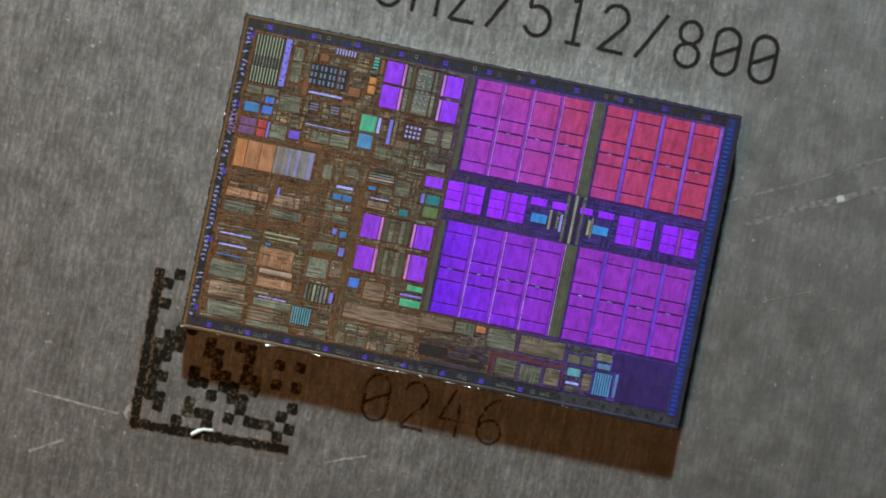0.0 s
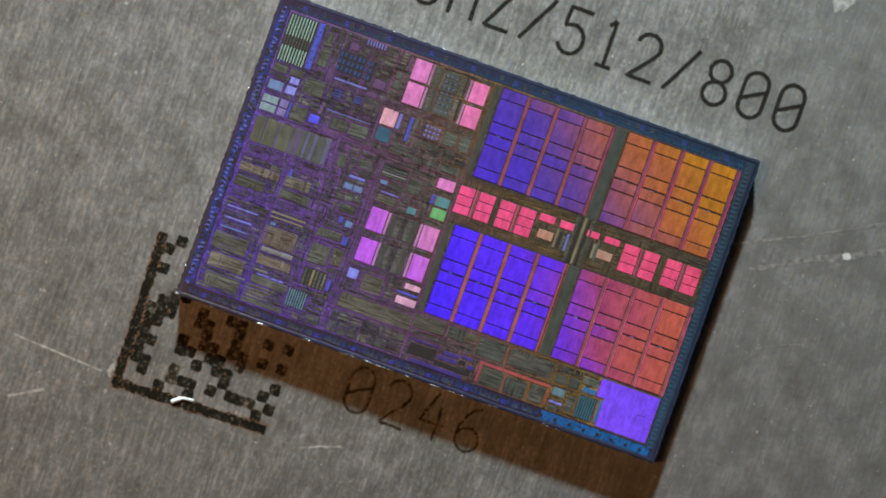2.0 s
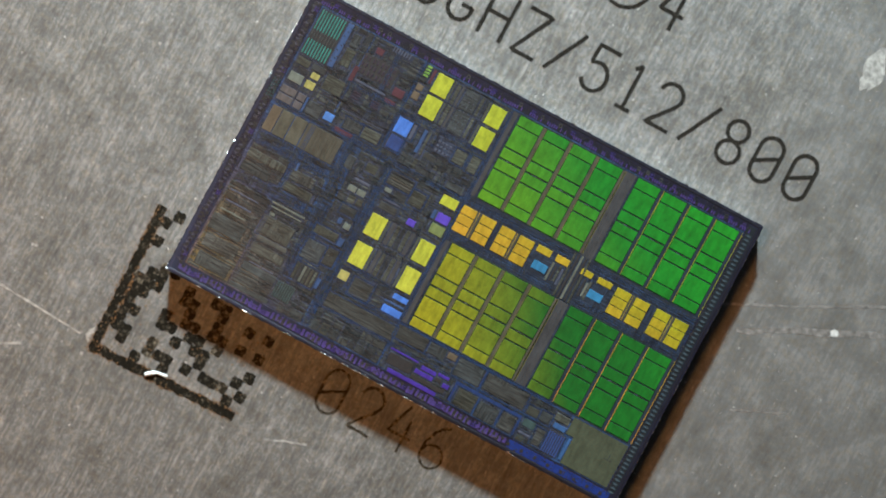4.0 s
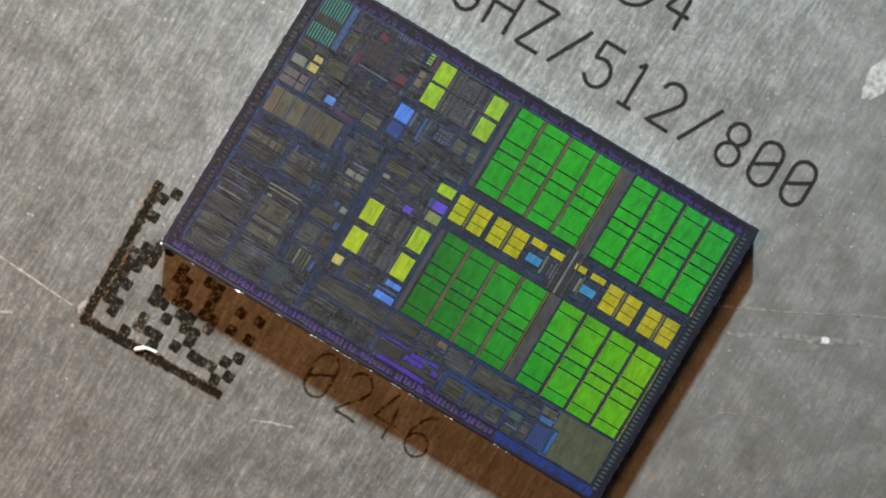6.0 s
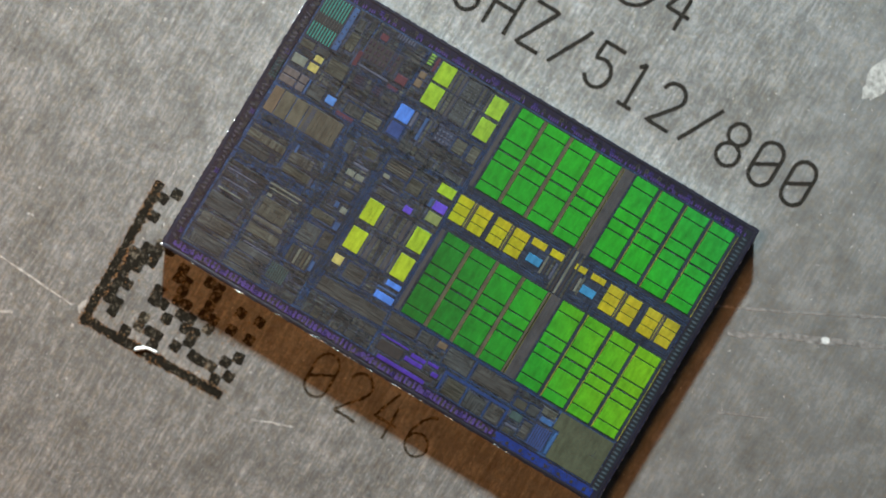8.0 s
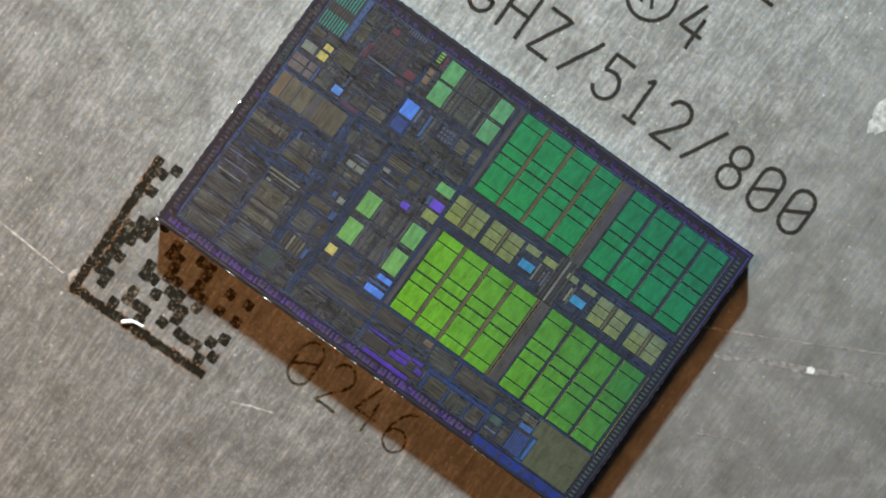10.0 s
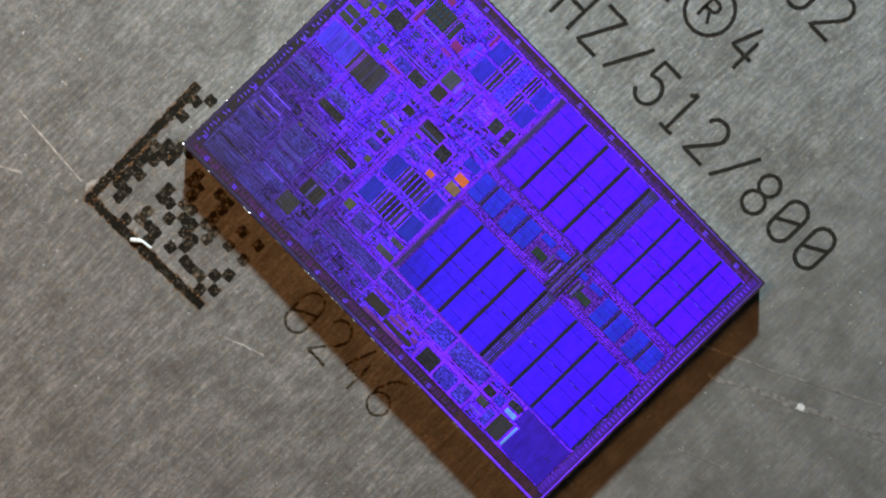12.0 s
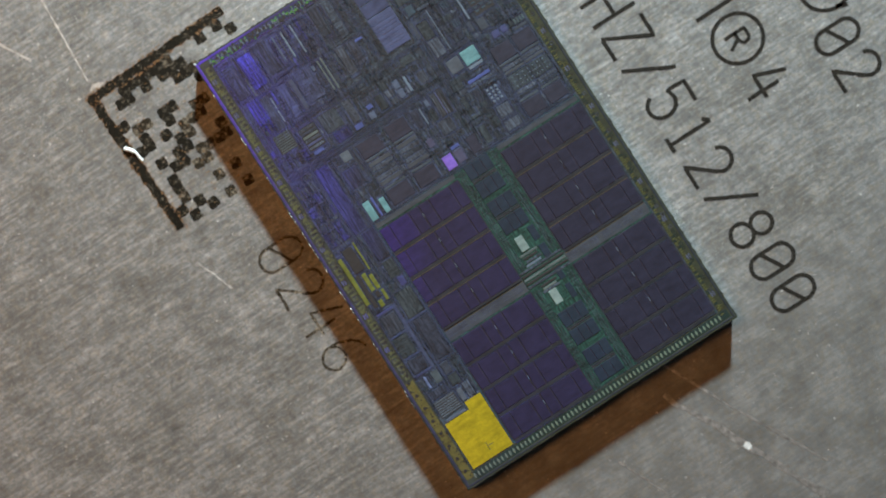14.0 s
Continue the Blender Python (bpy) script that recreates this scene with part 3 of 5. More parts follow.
LONGWIRE = painted_sheen("long_wire_film", [
    (-19.2, (101, 70, 45)), (-17.9, (89, 64, 50)), (-16, (68, 51, 123)), (-14.3, (73, 51, 147)), (-12.3, (93, 60, 128)), (-10.9, (94, 60, 96)),
    (-8.7, (100, 72, 39)), (-4, (24, 46, 76)), (4.5, (23, 43, 72)), (8.3, (20, 38, 66)), (10.5, (37, 42, 90)), (12.4, (44, 40, 108)),
    (14.1, (80, 38, 165)), (14.9, (126, 39, 250)), (18.7, (122, 33, 255)), (20.9, (102, 36, 238)), (22.7, (50, 43, 115)), (26.2, (44, 52, 74)),
], 0.65, 0.12, lead=1.2)
SPARKLE = painted_sheen("wire_mesh_film", [
    (-19.2, (160, 168, 236)), (-16, (117, 122, 210)), (-11.4, (105, 105, 181)), (-8.7, (96, 100, 127)), (-4, (64, 68, 82)),
    (4.5, (60, 64, 77)), (8.3, (53, 56, 68)), (10.5, (55, 57, 90)), (14.9, (99, 68, 230)), (18.7, (99, 65, 255)),
    (22.7, (77, 79, 157)), (26.2, (84, 95, 108))], 0.2, 0.2)
FIELD = painted_sheen("cell_field_film", [
    (-19.2, (78, 50, 30)), (-17.9, (58, 42, 36)), (-16, (48, 36, 84)), (-14.3, (54, 39, 104)), (-12.3, (62, 44, 92)), (-10.9, (64, 46, 64)), (-8.7, (84, 65, 33)), (-7.4, (92, 75, 29)),
    (-4, (33, 39, 52)), (4.5, (31, 37, 50)), (8.3, (28, 33, 41)), (10.5, (32, 37, 68)), (11.7, (35, 37, 82)), (12.8, (48, 38, 112)), (14.1, (60, 34, 145)), (14.9, (78, 32, 225)),
    (18.7, (98, 24, 255)), (20.9, (80, 28, 218)), (22.7, (35, 33, 88)), (26.2, (35, 42, 58))], 0.65, 0.12, cells=2, lead=1.2)
RUST = painted_sheen("rust_logic", [
    (-19.2, (132, 98, 74)), (-17.9, (112, 90, 72)), (-16, (98, 82, 72)), (-11.4, (70, 66, 62)), (-8.7, (64, 60, 58)), (-4, (50, 51, 47)),
    (4.5, (47, 48, 44)), (8.3, (41, 42, 40)), (10.5, (38, 42, 56)), (11.7, (38, 42, 62)), (12.6, (42, 38, 108)), (14.1, (44, 38, 120)), (14.9, (50, 44, 150)), (18.7, (54, 36, 220)),
    (22.7, (40, 40, 112)), (26.2, (40, 47, 56))], 0.65, 0.12, cells=1, lead=1.2)
PALE = painted_sheen("pale_logic", [
    (-19.2, (168, 146, 130)), (-16, (128, 122, 114)), (-11.4, (112, 110, 112)), (-8.7, (92, 92, 92)), (-4, (66, 66, 62)), (4.5, (62, 62, 58)),
    (8.3, (55, 55, 52)), (10.5, (50, 54, 74)), (14.9, (60, 56, 150)), (22.7, (60, 64, 110)), (26.2, (50, 56, 64))], 0.3, 0.12)
CLARET = painted_sheen("claret_memory", [
    (-19.2, (168, 64, 70)), (-17.9, (140, 62, 80)), (-16, (104, 66, 104)), (-14.3, (96, 84, 128)), (-11.4, (112, 100, 150)), (-8.7, (98, 124, 120)),
    (-4, (72, 68, 70)), (4.5, (68, 64, 66)), (8.3, (60, 58, 60)), (10.5, (49, 57, 51)), (14.9, (40, 46, 46)), (26.2, (54, 62, 69))], 0.2, 0.2)
EMBER = painted_sheen("supply_bracket_film", [
    (-19.2, (98, 46, 30)), (-16, (74, 44, 84)), (-13, (96, 50, 96)), (-11.4, (152, 66, 74)), (-8.7, (150, 74, 44)), (-4, (26, 44, 84)), (4.5, (25, 42, 80)),
    (8.3, (24, 42, 88)), (10.5, (42, 42, 104)), (14.1, (96, 40, 196)), (14.9, (112, 38, 250)), (18.7, (108, 34, 255)), (22.7, (56, 48, 140)), (26.2, (50, 58, 70))], 0.3, 0.12)
TEAL = painted_sheen("teal_bar_film", [
    (-19.2, (74, 178, 172)), (-16, (70, 150, 120)), (-11.4, (96, 100, 60)), (-8.7, (90, 80, 110)), (-4, (96, 128, 58)), (4.5, (92, 122, 56)), (8.3, (74, 98, 56)),
    (10.5, (44, 50, 80)), (14.9, (46, 48, 120)), (22.7, (58, 66, 76)), (26.2, (62, 74, 76))], 0.2, 0.2)
MADDER = painted_sheen("madder_film", [
    (-19.2, (120, 84, 62)), (-16, (90, 80, 72)), (-11.4, (86, 60, 96)), (-8.7, (84, 70, 60)), (-4, (66, 38, 46)), (4.5, (63, 37, 44)), (8.3, (52, 34, 44)),
    (10.5, (96, 44, 70)), (14.1, (92, 34, 96)), (14.9, (104, 32, 100)), (18.7, (104, 30, 110)), (22.7, (52, 46, 92)), (26.2, (48, 54, 62))], 0.3, 0.12)
RIMMESH = painted_sheen("rim_mesh_film", [
    (-19.2, (150, 104, 150)), (-16, (96, 76, 120)), (-11.4, (70, 72, 84)), (-8.7, (52, 70, 80)), (-4, (28, 58, 60)), (4.5, (27, 55, 57)), (8.3, (24, 48, 52)),
    (10.5, (40, 60, 50)), (14.9, (36, 38, 60)), (22.7, (46, 50, 84)), (26.2, (44, 58, 60))], 0.2, 0.2)
MESH = painted_sheen("fine_mesh_film", [
    (-19.2, (104, 84, 62)), (-17.9, (92, 78, 64)), (-16, (70, 60, 104)), (-14.3, (74, 58, 128)), (-12.3, (72, 58, 96)), (-10.9, (80, 64, 66)), (-8.7, (74, 66, 54)),
    (-4, (44, 49, 52)), (4.5, (42, 47, 50)), (8.3, (37, 42, 46)), (10.5, (44, 44, 82)), (12.6, (50, 42, 110)), (14.1, (82, 40, 185)), (14.9, (104, 42, 255)),
    (18.7, (118, 36, 255)), (20.9, (104, 38, 238)), (22.7, (54, 47, 132)), (26.2, (42, 50, 58))], 0.65, 0.12, lead=1.2)
REGISTER = painted_sheen("grey_register_film", [
    (-19.2, (122, 120, 122)), (-16, (104, 100, 98)), (-11.4, (72, 74, 74)), (-8.7, (62, 66, 66)), (-4, (60, 58, 51)), (4.5, (57, 55, 49)),
    (8.3, (50, 49, 45)), (10.5, (46, 45, 84)), (14.1, (40, 40, 44)), (14.9, (44, 44, 40)), (18.7, (40, 40, 110)), (22.7, (54, 56, 120)), (26.2, (58, 64, 90))], 0.2, 0.2)
LILAC = painted_sheen("lilac_register_film", [
    (-19.2, (134, 128, 172)), (-16, (118, 106, 190)), (-11.4, (84, 84, 110)), (-8.7, (66, 70, 76)), (-4, (62, 60, 54)), (4.5, (59, 57, 51)),
    (8.3, (52, 50, 47)), (10.5, (46, 45, 88)), (14.9, (46, 47, 70)), (18.7, (44, 42, 116)), (26.2, (58, 64, 92))], 0.2, 0.2)
NICKEL = brushed_metal()
SILICON = plain("silicon_edge", (0.80, 0.81, 0.82), 0.45, 0.1)
ETCHED = plain("laser_etching", (0.019, 0.017, 0.0145), 0.9, 0.0, 0.8, 0.05, 14.0)
MATRIX = worn_etching("worn_etching", (0.019, 0.0155, 0.011), 0.585, 0.35)
WORN_SHADED = worn_etching("worn_shaded_etching", (0.036, 0.028, 0.019), 0.55, 0.5)
GHOST = worn_etching("ghost_etching", (0.044, 0.034, 0.023), 0.52, 0.6)
FAINT = plain("faint_scratch", (0.29, 0.29, 0.285), 0.6, 1.0, 0.45)
FLAKE = plain("white_flake", (0.8, 0.8, 0.78), 0.5, 0.0)
BARE = plain("bare_scratch", (0.33, 0.33, 0.315), 0.5, 0.3, 0.5)
PALE_DENT = plain("pale_dent", (0.42, 0.42, 0.41), 0.6, 0.0, 0.3)
CHIPPED = plain("chipped_silicon", (0.85, 0.87, 0.9), 0.25, 0.7)
VOID = plain("dark_void", (0.012, 0.011, 0.012), 0.6)
BENCH = plain("dark_bench", (0.05, 0.05, 0.05), 0.6, 0.0, size=0.02)

# ---- mesh helpers ----


def part(name, bm, material, parent=None, label=""):
    me = bpy.data.meshes.new(name)
    bm.to_mesh(me)
    bm.free()
    me.materials.append(material)
    ob = new(name, me)
    ob.parent = parent
    return tagged(ob, label)


def box_bm(x0, y0, z0, x1, y1, z1, bevel=0.0):
    bm = bmesh.new()
    bmesh.ops.create_cube(bm, size=1)
    for v in bm.verts:
        v.co = ((x0 + x1) / 2 + v.co.x * (x1 - x0), (y0 + y1) / 2 + v.co.y * (y1 - y0), (z0 + z1) / 2 + v.co.z * (z1 - z0))
    if bevel:
        bmesh.ops.bevel(bm, geom=bm.edges[:], offset=bevel, segments=2, affect="EDGES", profile=0.6)
    return bm


def slab(name, x0, y0, x1, y1, z0, z1, material, parent, label=""):
    """A thin block given in millimetres on the chip, its sides slightly drawn in."""
    d = min(0.012, 0.15 * min(x1 - x0, y1 - y0))
    v = [(x0, y0, z0), (x1, y0, z0), (x1, y1, z0), (x0, y1, z0), (x0 + d, y0 + d, z1), (x1 - d, y0 + d, z1), (x1 - d, y1 - d, z1), (x0 + d, y1 - d, z1)]
    f = [(4, 5, 6, 7), (0, 1, 5, 4), (1, 2, 6, 5), (2, 3, 7, 6), (3, 0, 4, 7), (3, 2, 1, 0)]
    me = bpy.data.meshes.new(name)
    me.from_pydata([tuple(c * MM for c in p) for p in v], [], f)
    me.materials.append(material)
    ob = new(name, me)
    ob.parent = parent
    return tagged(ob, label)


def joined(name, boxes, material, parent):
    """Many small blocks (x0, y0, x1, y1, z0, z1) in one mesh."""
    v, f = [], []
    for x0, y0, x1, y1, z0, z1 in boxes:
        n = len(v)
        v += [(x * MM, y * MM, z * MM) for z in (z0, z1) for x, y in ((x0, y0), (x1, y0), (x1, y1), (x0, y1))]
        f += [(n + 4, n + 5, n + 6, n + 7), (n, n + 1, n + 5, n + 4), (n + 1, n + 2, n + 6, n + 5), (n + 2, n + 3, n + 7, n + 6), (n + 3, n, n + 4, n + 7)]
    me = bpy.data.meshes.new(name)
    me.from_pydata(v, [], f)
    me.materials.append(material)
    ob = new(name, me)
    ob.parent = parent
    return tagged(ob, kind="stuff")


# ---- the room ----
tagged(part("bench", box_bm(-0.5, -0.5, -0.03, 0.5, 0.5, 0, 0.002), BENCH), "dark matt bench top under the metal plate", "bench", kind="structure")

# ---- the plate and what is etched on it ----
plate = tagged(new("heat_spreader"), "brushed nickel heat spreader with dark laser-etched markings", "heat spreader")
plate_body = part("plate", box_bm(-0.0172, -0.0172, 0, 0.0172, 0.0172, TOP, 0.0004), NICKEL, plate)


def ribbon(bm, pts, width, z, rng, closed=False, worn=0.12):
    """A flat stroke along a line of points (millimetres), its edges slightly uneven."""
    n = len(pts)
    rows = []
    for i, p in enumerate(pts):
        a = Vector(pts[(i - 1) % n] if closed or i else p)
        b = Vector(pts[(i + 1) % n] if closed or i < n - 1 else p)
        d = (b - a).normalized()
        side = Vector((-d.y, d.x)) * width / 2
        p = Vector(p)
        if not closed and i in (0, n - 1):
            p += d * (width * 0.3 * (1 if i else -1))
        l, r = p + side * rng.uniform(1 - worn, 1 + worn), p - side * rng.uniform(1 - worn, 1 + worn)
        rows.append([bm.verts.new((q.x * MM, q.y * MM, zz * MM)) for q, zz in ((l, 0.0), (l, z), (r, z), (r, 0.0))])
    for i in range(n if closed else n - 1):
        a, b = rows[i], rows[(i + 1) % n]
        for k in range(3):
            bm.faces.new((a[k], a[k + 1], b[k + 1], b[k]))


def arc(cx, cy, rx, ry, a0, a1, n=18):
    return [(cx + rx * math.cos(radians(a0 + (a1 - a0) * i / n)), cy + ry * math.sin(radians(a0 + (a1 - a0) * i / n))) for i in range(n + 1)]


def line(*pts, n=8):
    out = []
    for (x0, y0), (x1, y1) in zip(pts, pts[1:]):
        out += [(x0 + (x1 - x0) * i / n, y0 + (y1 - y0) * i / n) for i in range(n)]
    return out + [pts[-1]]


def strokes(ch):
    """Plotter strokes of a sign in a box 0.72 wide and 1.34 high round its middle; the flag says whether a stroke is closed."""
    w, h = 0.35, 0.67
    if ch == "0":
        ring = arc(0, h - w, w, w, 0, 180) + arc(0, w - h, w, w, 180, 360)
        return [(ring, True), (line((-w * 0.95, -h * 0.28), (w * 0.95, h * 0.28)), False)]
    if ch == "8":
        return [(arc(0, 0.33, 0.31, 0.32, 0, 350), True), (arc(0, -0.33, 0.34, 0.34, 0, 350), True)]
    if ch == "6":
        return [(arc(0, -0.33, 0.34, 0.34, 0, 350), True), (arc(0.26, -0.28, 0.6, 0.95, 180, 100), False)]
    if ch == "5":
        return [(line((w, h), (-w * 0.8, h), (-w * 0.85, 0.12)) + arc(-0.03, -0.24, 0.37, 0.43, 110, -150), False)]
    if ch == "1":
        return [(line((0, -h), (0, h)), False), (line((-0.02, h), (-0.14, h - 0.14), n=3), False), (line((-0.2, -h), (0.2, -h)), False)]
    if ch == "2":
        return [(arc(0, h - w, w, w, 165, -35) + line((w * 0.7, 0.05), (-w, -h), (w, -h)), False)]
    if ch == "4":
        return [(line((-0.02, h), (-w, -0.2), (w, -0.2)), False), (line((0.16, 0.3), (0.16, -h)), False)]
    if ch == "/":
        return [(line((-w, -h), (w, h)), False)]
    if ch == "Z":
        return [(line((-w, h), (w, h), (-w, -h), (w, -h)), False)]
    if ch == "H":
        return [(line((-w, -h), (-w, h)), False), (line((w, -h), (w, h)), False), (line((-w, 0.03), (w, 0.03)), False)]
    if ch == "G":
        return [(arc(0, h - w, w, w, 30, 180) + arc(0, w - h, w, w, 180, 360) + line((w, -0.2), (0.05, -0.2)), False)]
    if ch == "R":
        return [(line((-0.17, -0.32), (-0.17, 0.32), (0.05, 0.32)) + arc(0.05, 0.16, 0.15, 0.16, 90, -90) + line((0.05, 0), (-0.17, 0)), False), (line((0, 0), (0.2, -0.32)), False)]
    if ch == "'":
        return [(line((0.06, h + 0.05), (-0.04, h - 0.2)), False)]
    if ch == "ring":
        return [(arc(0, 0, 0.72, 0.75, 0, 352, 40), True)]
    return [(line((0, -h), (0, h)), False)]


def etched(name, ch, x, y, width=0.125, seed=0, worn=False):
    rng = random.Random(seed * 31 + len(ch))
    bm = bmesh.new()
    for i, (pts, closed) in enumerate(strokes(ch)):
        ribbon(bm, pts, width, 0.006 + 0.001 * i, rng, closed, 0.4 if worn else 0.12)
    ob = part(name, bm, GHOST if worn else ETCHED, plate)
    ob.location = (x * MM, y * MM, TOP - 0.002 * MM)
    return ob


for i, ch in enumerate("GHZ/512/800"):
    etched("etched_character", ch, -3.40 + 1.1 * i, 6.38, seed=i)
etched("etched_stroke", "0", -4.47, 6.38, seed=40)
etched("etched_character", "4", 2.05, 9.02, seed=20)
etched("etched_character", "R", 0.55, 9.03, 0.11, seed=21)
etched("etched_ring", "ring", 0.55, 9.03, 0.12, seed=22)
etched("etched_stroke", "bar", -0.52, 9.0, seed=23)
for i, (ch, x) in enumerate((("'", 1.36), ("0", 2.06), ("2", 3.18))):
    etched("etched_character", ch, x, 11.48, seed=30 + i)
etched("etched_ring", "ring", 0.62, 11.96, 0.12, seed=35)
for i, ch in enumerate("0246"):
    etched("etched_character", ch, -1.36 + 1.12 * i, -5.46, 0.085, seed=50 + i, worn=True)


def etched_square(seed, size=0.345, material=MATRIX):
    """One burnt dot of the mark: a square with rounded, ragged sides."""
    rng = random.Random(seed)
    me = bpy.data.meshes.new("etched_square")
    n = 20
    ring = []
    for k in range(n):
        c, s = math.cos(2 * math.pi * k / n), math.sin(2 * math.pi * k / n)
        r = size / 2 / (abs(c) ** 6 + abs(s) ** 6) ** (1 / 6) * rng.uniform(0.88, 1.08)
        ring.append((r * c, r * s))
    z = 0.005 + 0.0005 * seed
    v = [(x * MM, y * MM, 0) for x, y in ring] + [(x * MM * 0.95, y * MM * 0.95, z * MM) for x, y in ring]
    me.from_pydata(v, [], [tuple(range(n, 2 * n))] + [(k, (k + 1) % n, n + (k + 1) % n, n + k) for k in range(n)])
    me.materials.append(material)
    return me


SQUARES = [etched_square(k) for k in range(6)]
WORN_SHADED_SQUARES = [etched_square(k, 0.33, WORN_SHADED) for k in range(6)]
PITCH, LEAN = 0.297, 1.7        # the mark's grid, and its turn against the die
# warm lamp's glint on the mark's raised edges, painted as a brown metal
GLINT_BROWN = plain("burnt_rim", (0.16, 0.10, 0.05), 0.5, 0.6, 0.7, 0.3, 16.0)


def on_mark(i, j):
    c, s = math.cos(radians(LEAN)), math.sin(radians(LEAN))
    return -8.09 + PITCH * (c * i - s * j), -7.60 + PITCH * (s * i + c * j)


def etch_cell(i, j, squares):
    rng = random.Random(i * 17 + j)
    x, y = on_mark(i + rng.uniform(-0.07, 0.07), j + rng.uniform(-0.07, 0.07))
    ob = new("etched_square", squares[(i * 3 + j * 5) % 6])
    ob.parent = plate
    ob.matrix_basis = pose(x * MM, y * MM, TOP - 0.001 * MM, 0, 0, LEAN + 90 * rng.randrange(4))


for k, end in enumerate(((15, 0), (0, 15))):
    # a wider strip under each bar carries the painted warm glint
    for name, film, width, z in (("burnt_rim", GLINT_BROWN, 0.31, 0.0012), ("etched_bar", MATRIX, 0.29, 0.0035)):
        bm = bmesh.new()
        ribbon(bm, line(on_mark(0, 0), on_mark(*end), n=46), width, z + 0.0005 * k, random.Random(8 + k), worn=0.25)
        ob = part(name, bm, film, plate)
        ob.location = (0, 0, TOP - 0.0005 * MM)
# rows of the mark: a burnt cell for each #, a worn one for each +
ROWS = {15: "..#", 14: ".#", 12: ".#", 10: "...+#", 9: "..##..#..+#", 8: ".+##..+#..#..+.#", 7: ".##....#..#", 6: ".#...#.##.##.#.#",
        5: ".##..##.##.+", 4: ".#.....#.##....#", 3: ".##..+....#...#", 2: "..#..+##.#.##+.#", 1: "....#..#......#"}
for j, row in ROWS.items():
    for i, c in enumerate(row):
        if c != ".":
            # cells in the die's shadow get the muted colour too, as painted shade
            etch_cell(i, j, SQUARES if c == "#" and not (i > 5 and j > 5) else WORN_SHADED_SQUARES)


# crumbs in the painted glint brown, along the bars and round the burnt cells
rng = random.Random(33)
crumbs = []
for k in range(420):
    i, j = rng.choice(((rng.uniform(-0.6, 15.6), rng.choice((-0.5, 0.5))), (rng.choice((-0.5, 0.5)), rng.uniform(-0.6, 15.6)), (rng.uniform(0, 15), rng.uniform(0, 9))))
    x, y = on_mark(i + rng.gauss(0, 0.12), j + rng.gauss(0, 0.12))
    r, q = rng.uniform(0.008, 0.024), rng.uniform(0.008, 0.030)
    crumbs.append((x - r, y - q, x + r, y + q, -0.001, 0.0075))
joined("scorched_crumb", crumbs, GLINT_BROWN, plate).location = (0, 0, TOP)


def mark(name, pts, width, seed, material=BARE):
    bm = bmesh.new()
    ribbon(bm, line(*pts, n=6), width, 0.004, random.Random(seed), worn=0.7)
    ob = part(name, bm, material, plate)
    ob.location = (0, 0, TOP - 0.001 * MM)


def fleck(name, x, y, r, seed, stretch=1.0, material=BARE):
    rng = random.Random(seed)
    bm = bmesh.new()
    vs = [bm.verts.new(((x + r * rng.uniform(0.5, 1.2) * math.cos(a)) * MM, (y + r * stretch * rng.uniform(0.5, 1.2) * math.sin(a)) * MM, 0.004 * MM)) for a in (k * math.pi / 7 for k in range(14))]
    bm.faces.new(vs)
    ob = part(name, bm, material, plate)
    ob.location = (0, 0, TOP)


mark("scratch", [(-2.45, -7.62), (-1.9, -7.38), (-1.3, -7.18)], 0.05, 1)
mark("scratch", [(-11.3, -7.28), (-8.6, -7.44)], 0.05, 2)
mark("scratch", [(7.3, 2.1), (9.6, 3.2), (12.2, 4.6)], 0.07, 21, FAINT)
mark("scratch", [(8.1, 1.65), (10.2, 2.7), (13.0, 4.0)], 0.16, 22, FAINT)
mark("scratch", [(9.0, -0.5), (10.5, 0.2)], 0.05, 23, FAINT)
mark("scratch", [(-10.9, -9.0), (-10.0, -8.5)], 0.06, 24, BARE)
fleck("bright_dent", -8.34, -7.30, 0.13, 4, 1.7)
fleck("bright_dent", 10.59, 2.87, 0.14, 5, 1.0, PALE_DENT)
fleck("bright_dent", 8.0, 10.1, 0.36, 6, 2.0)
rng = random.Random(12)
for k in range(26):
    fleck("bright_dent", rng.uniform(-15, -7.6), rng.uniform(-9, 9), rng.uniform(0.02, 0.07), 70 + k)
for k in range(16):
    fleck("bright_dent", rng.uniform(-9, 14), rng.choice((rng.uniform(5, 13), rng.uniform(-13, -7.9))), rng.uniform(0.02, 0.06), 170 + k)

# ---- the die ----
die = tagged(new("processor_die"), "bare iridescent silicon processor die lying on a metal plate", "processor die")
W, H = DIE_W / 2, DIE_H / 2
part("body", box_bm(-W, -H, 0, W, H, THICK - 0.01 * MM), SILICON, die, "grey sawn silicon slab")
T = THICK / MM
w, h = 7.2, 4.55
slab("pad_ring", -w, -h, w, h, T - 0.01, T + 0.002, RIM, die)
slab("routing_layer", -6.82, -4.14, 6.80, 4.16, T - 0.01, T + 0.005, ROUTING, die)
for x0, y0, x1, y1 in ((-7.15, 4.44, 7.15, 4.50), (-7.15, -4.525, 7.15, -4.44), (-7.16, -4.43, -7.08, 4.43), (7.09, -4.43, 7.15, 4.43)):
    slab("seal_ring", x0, y0, x1, y1, T, T + 0.008, SEAL, die)

slab("edge_wire", -6.845, -4.13, -6.815, 4.15, T, T + 0.009, SEAL, die)

TAKEN = []          # areas of the chart taken by named blocks


def block(name, x0, y0, x1, y1, material, z=0.014, label="", parent=None):
    TAKEN.append((x0, y0, x1, y1))
    return slab(name, x0, y0, x1, y1, T, T + z, material, parent or die, label)


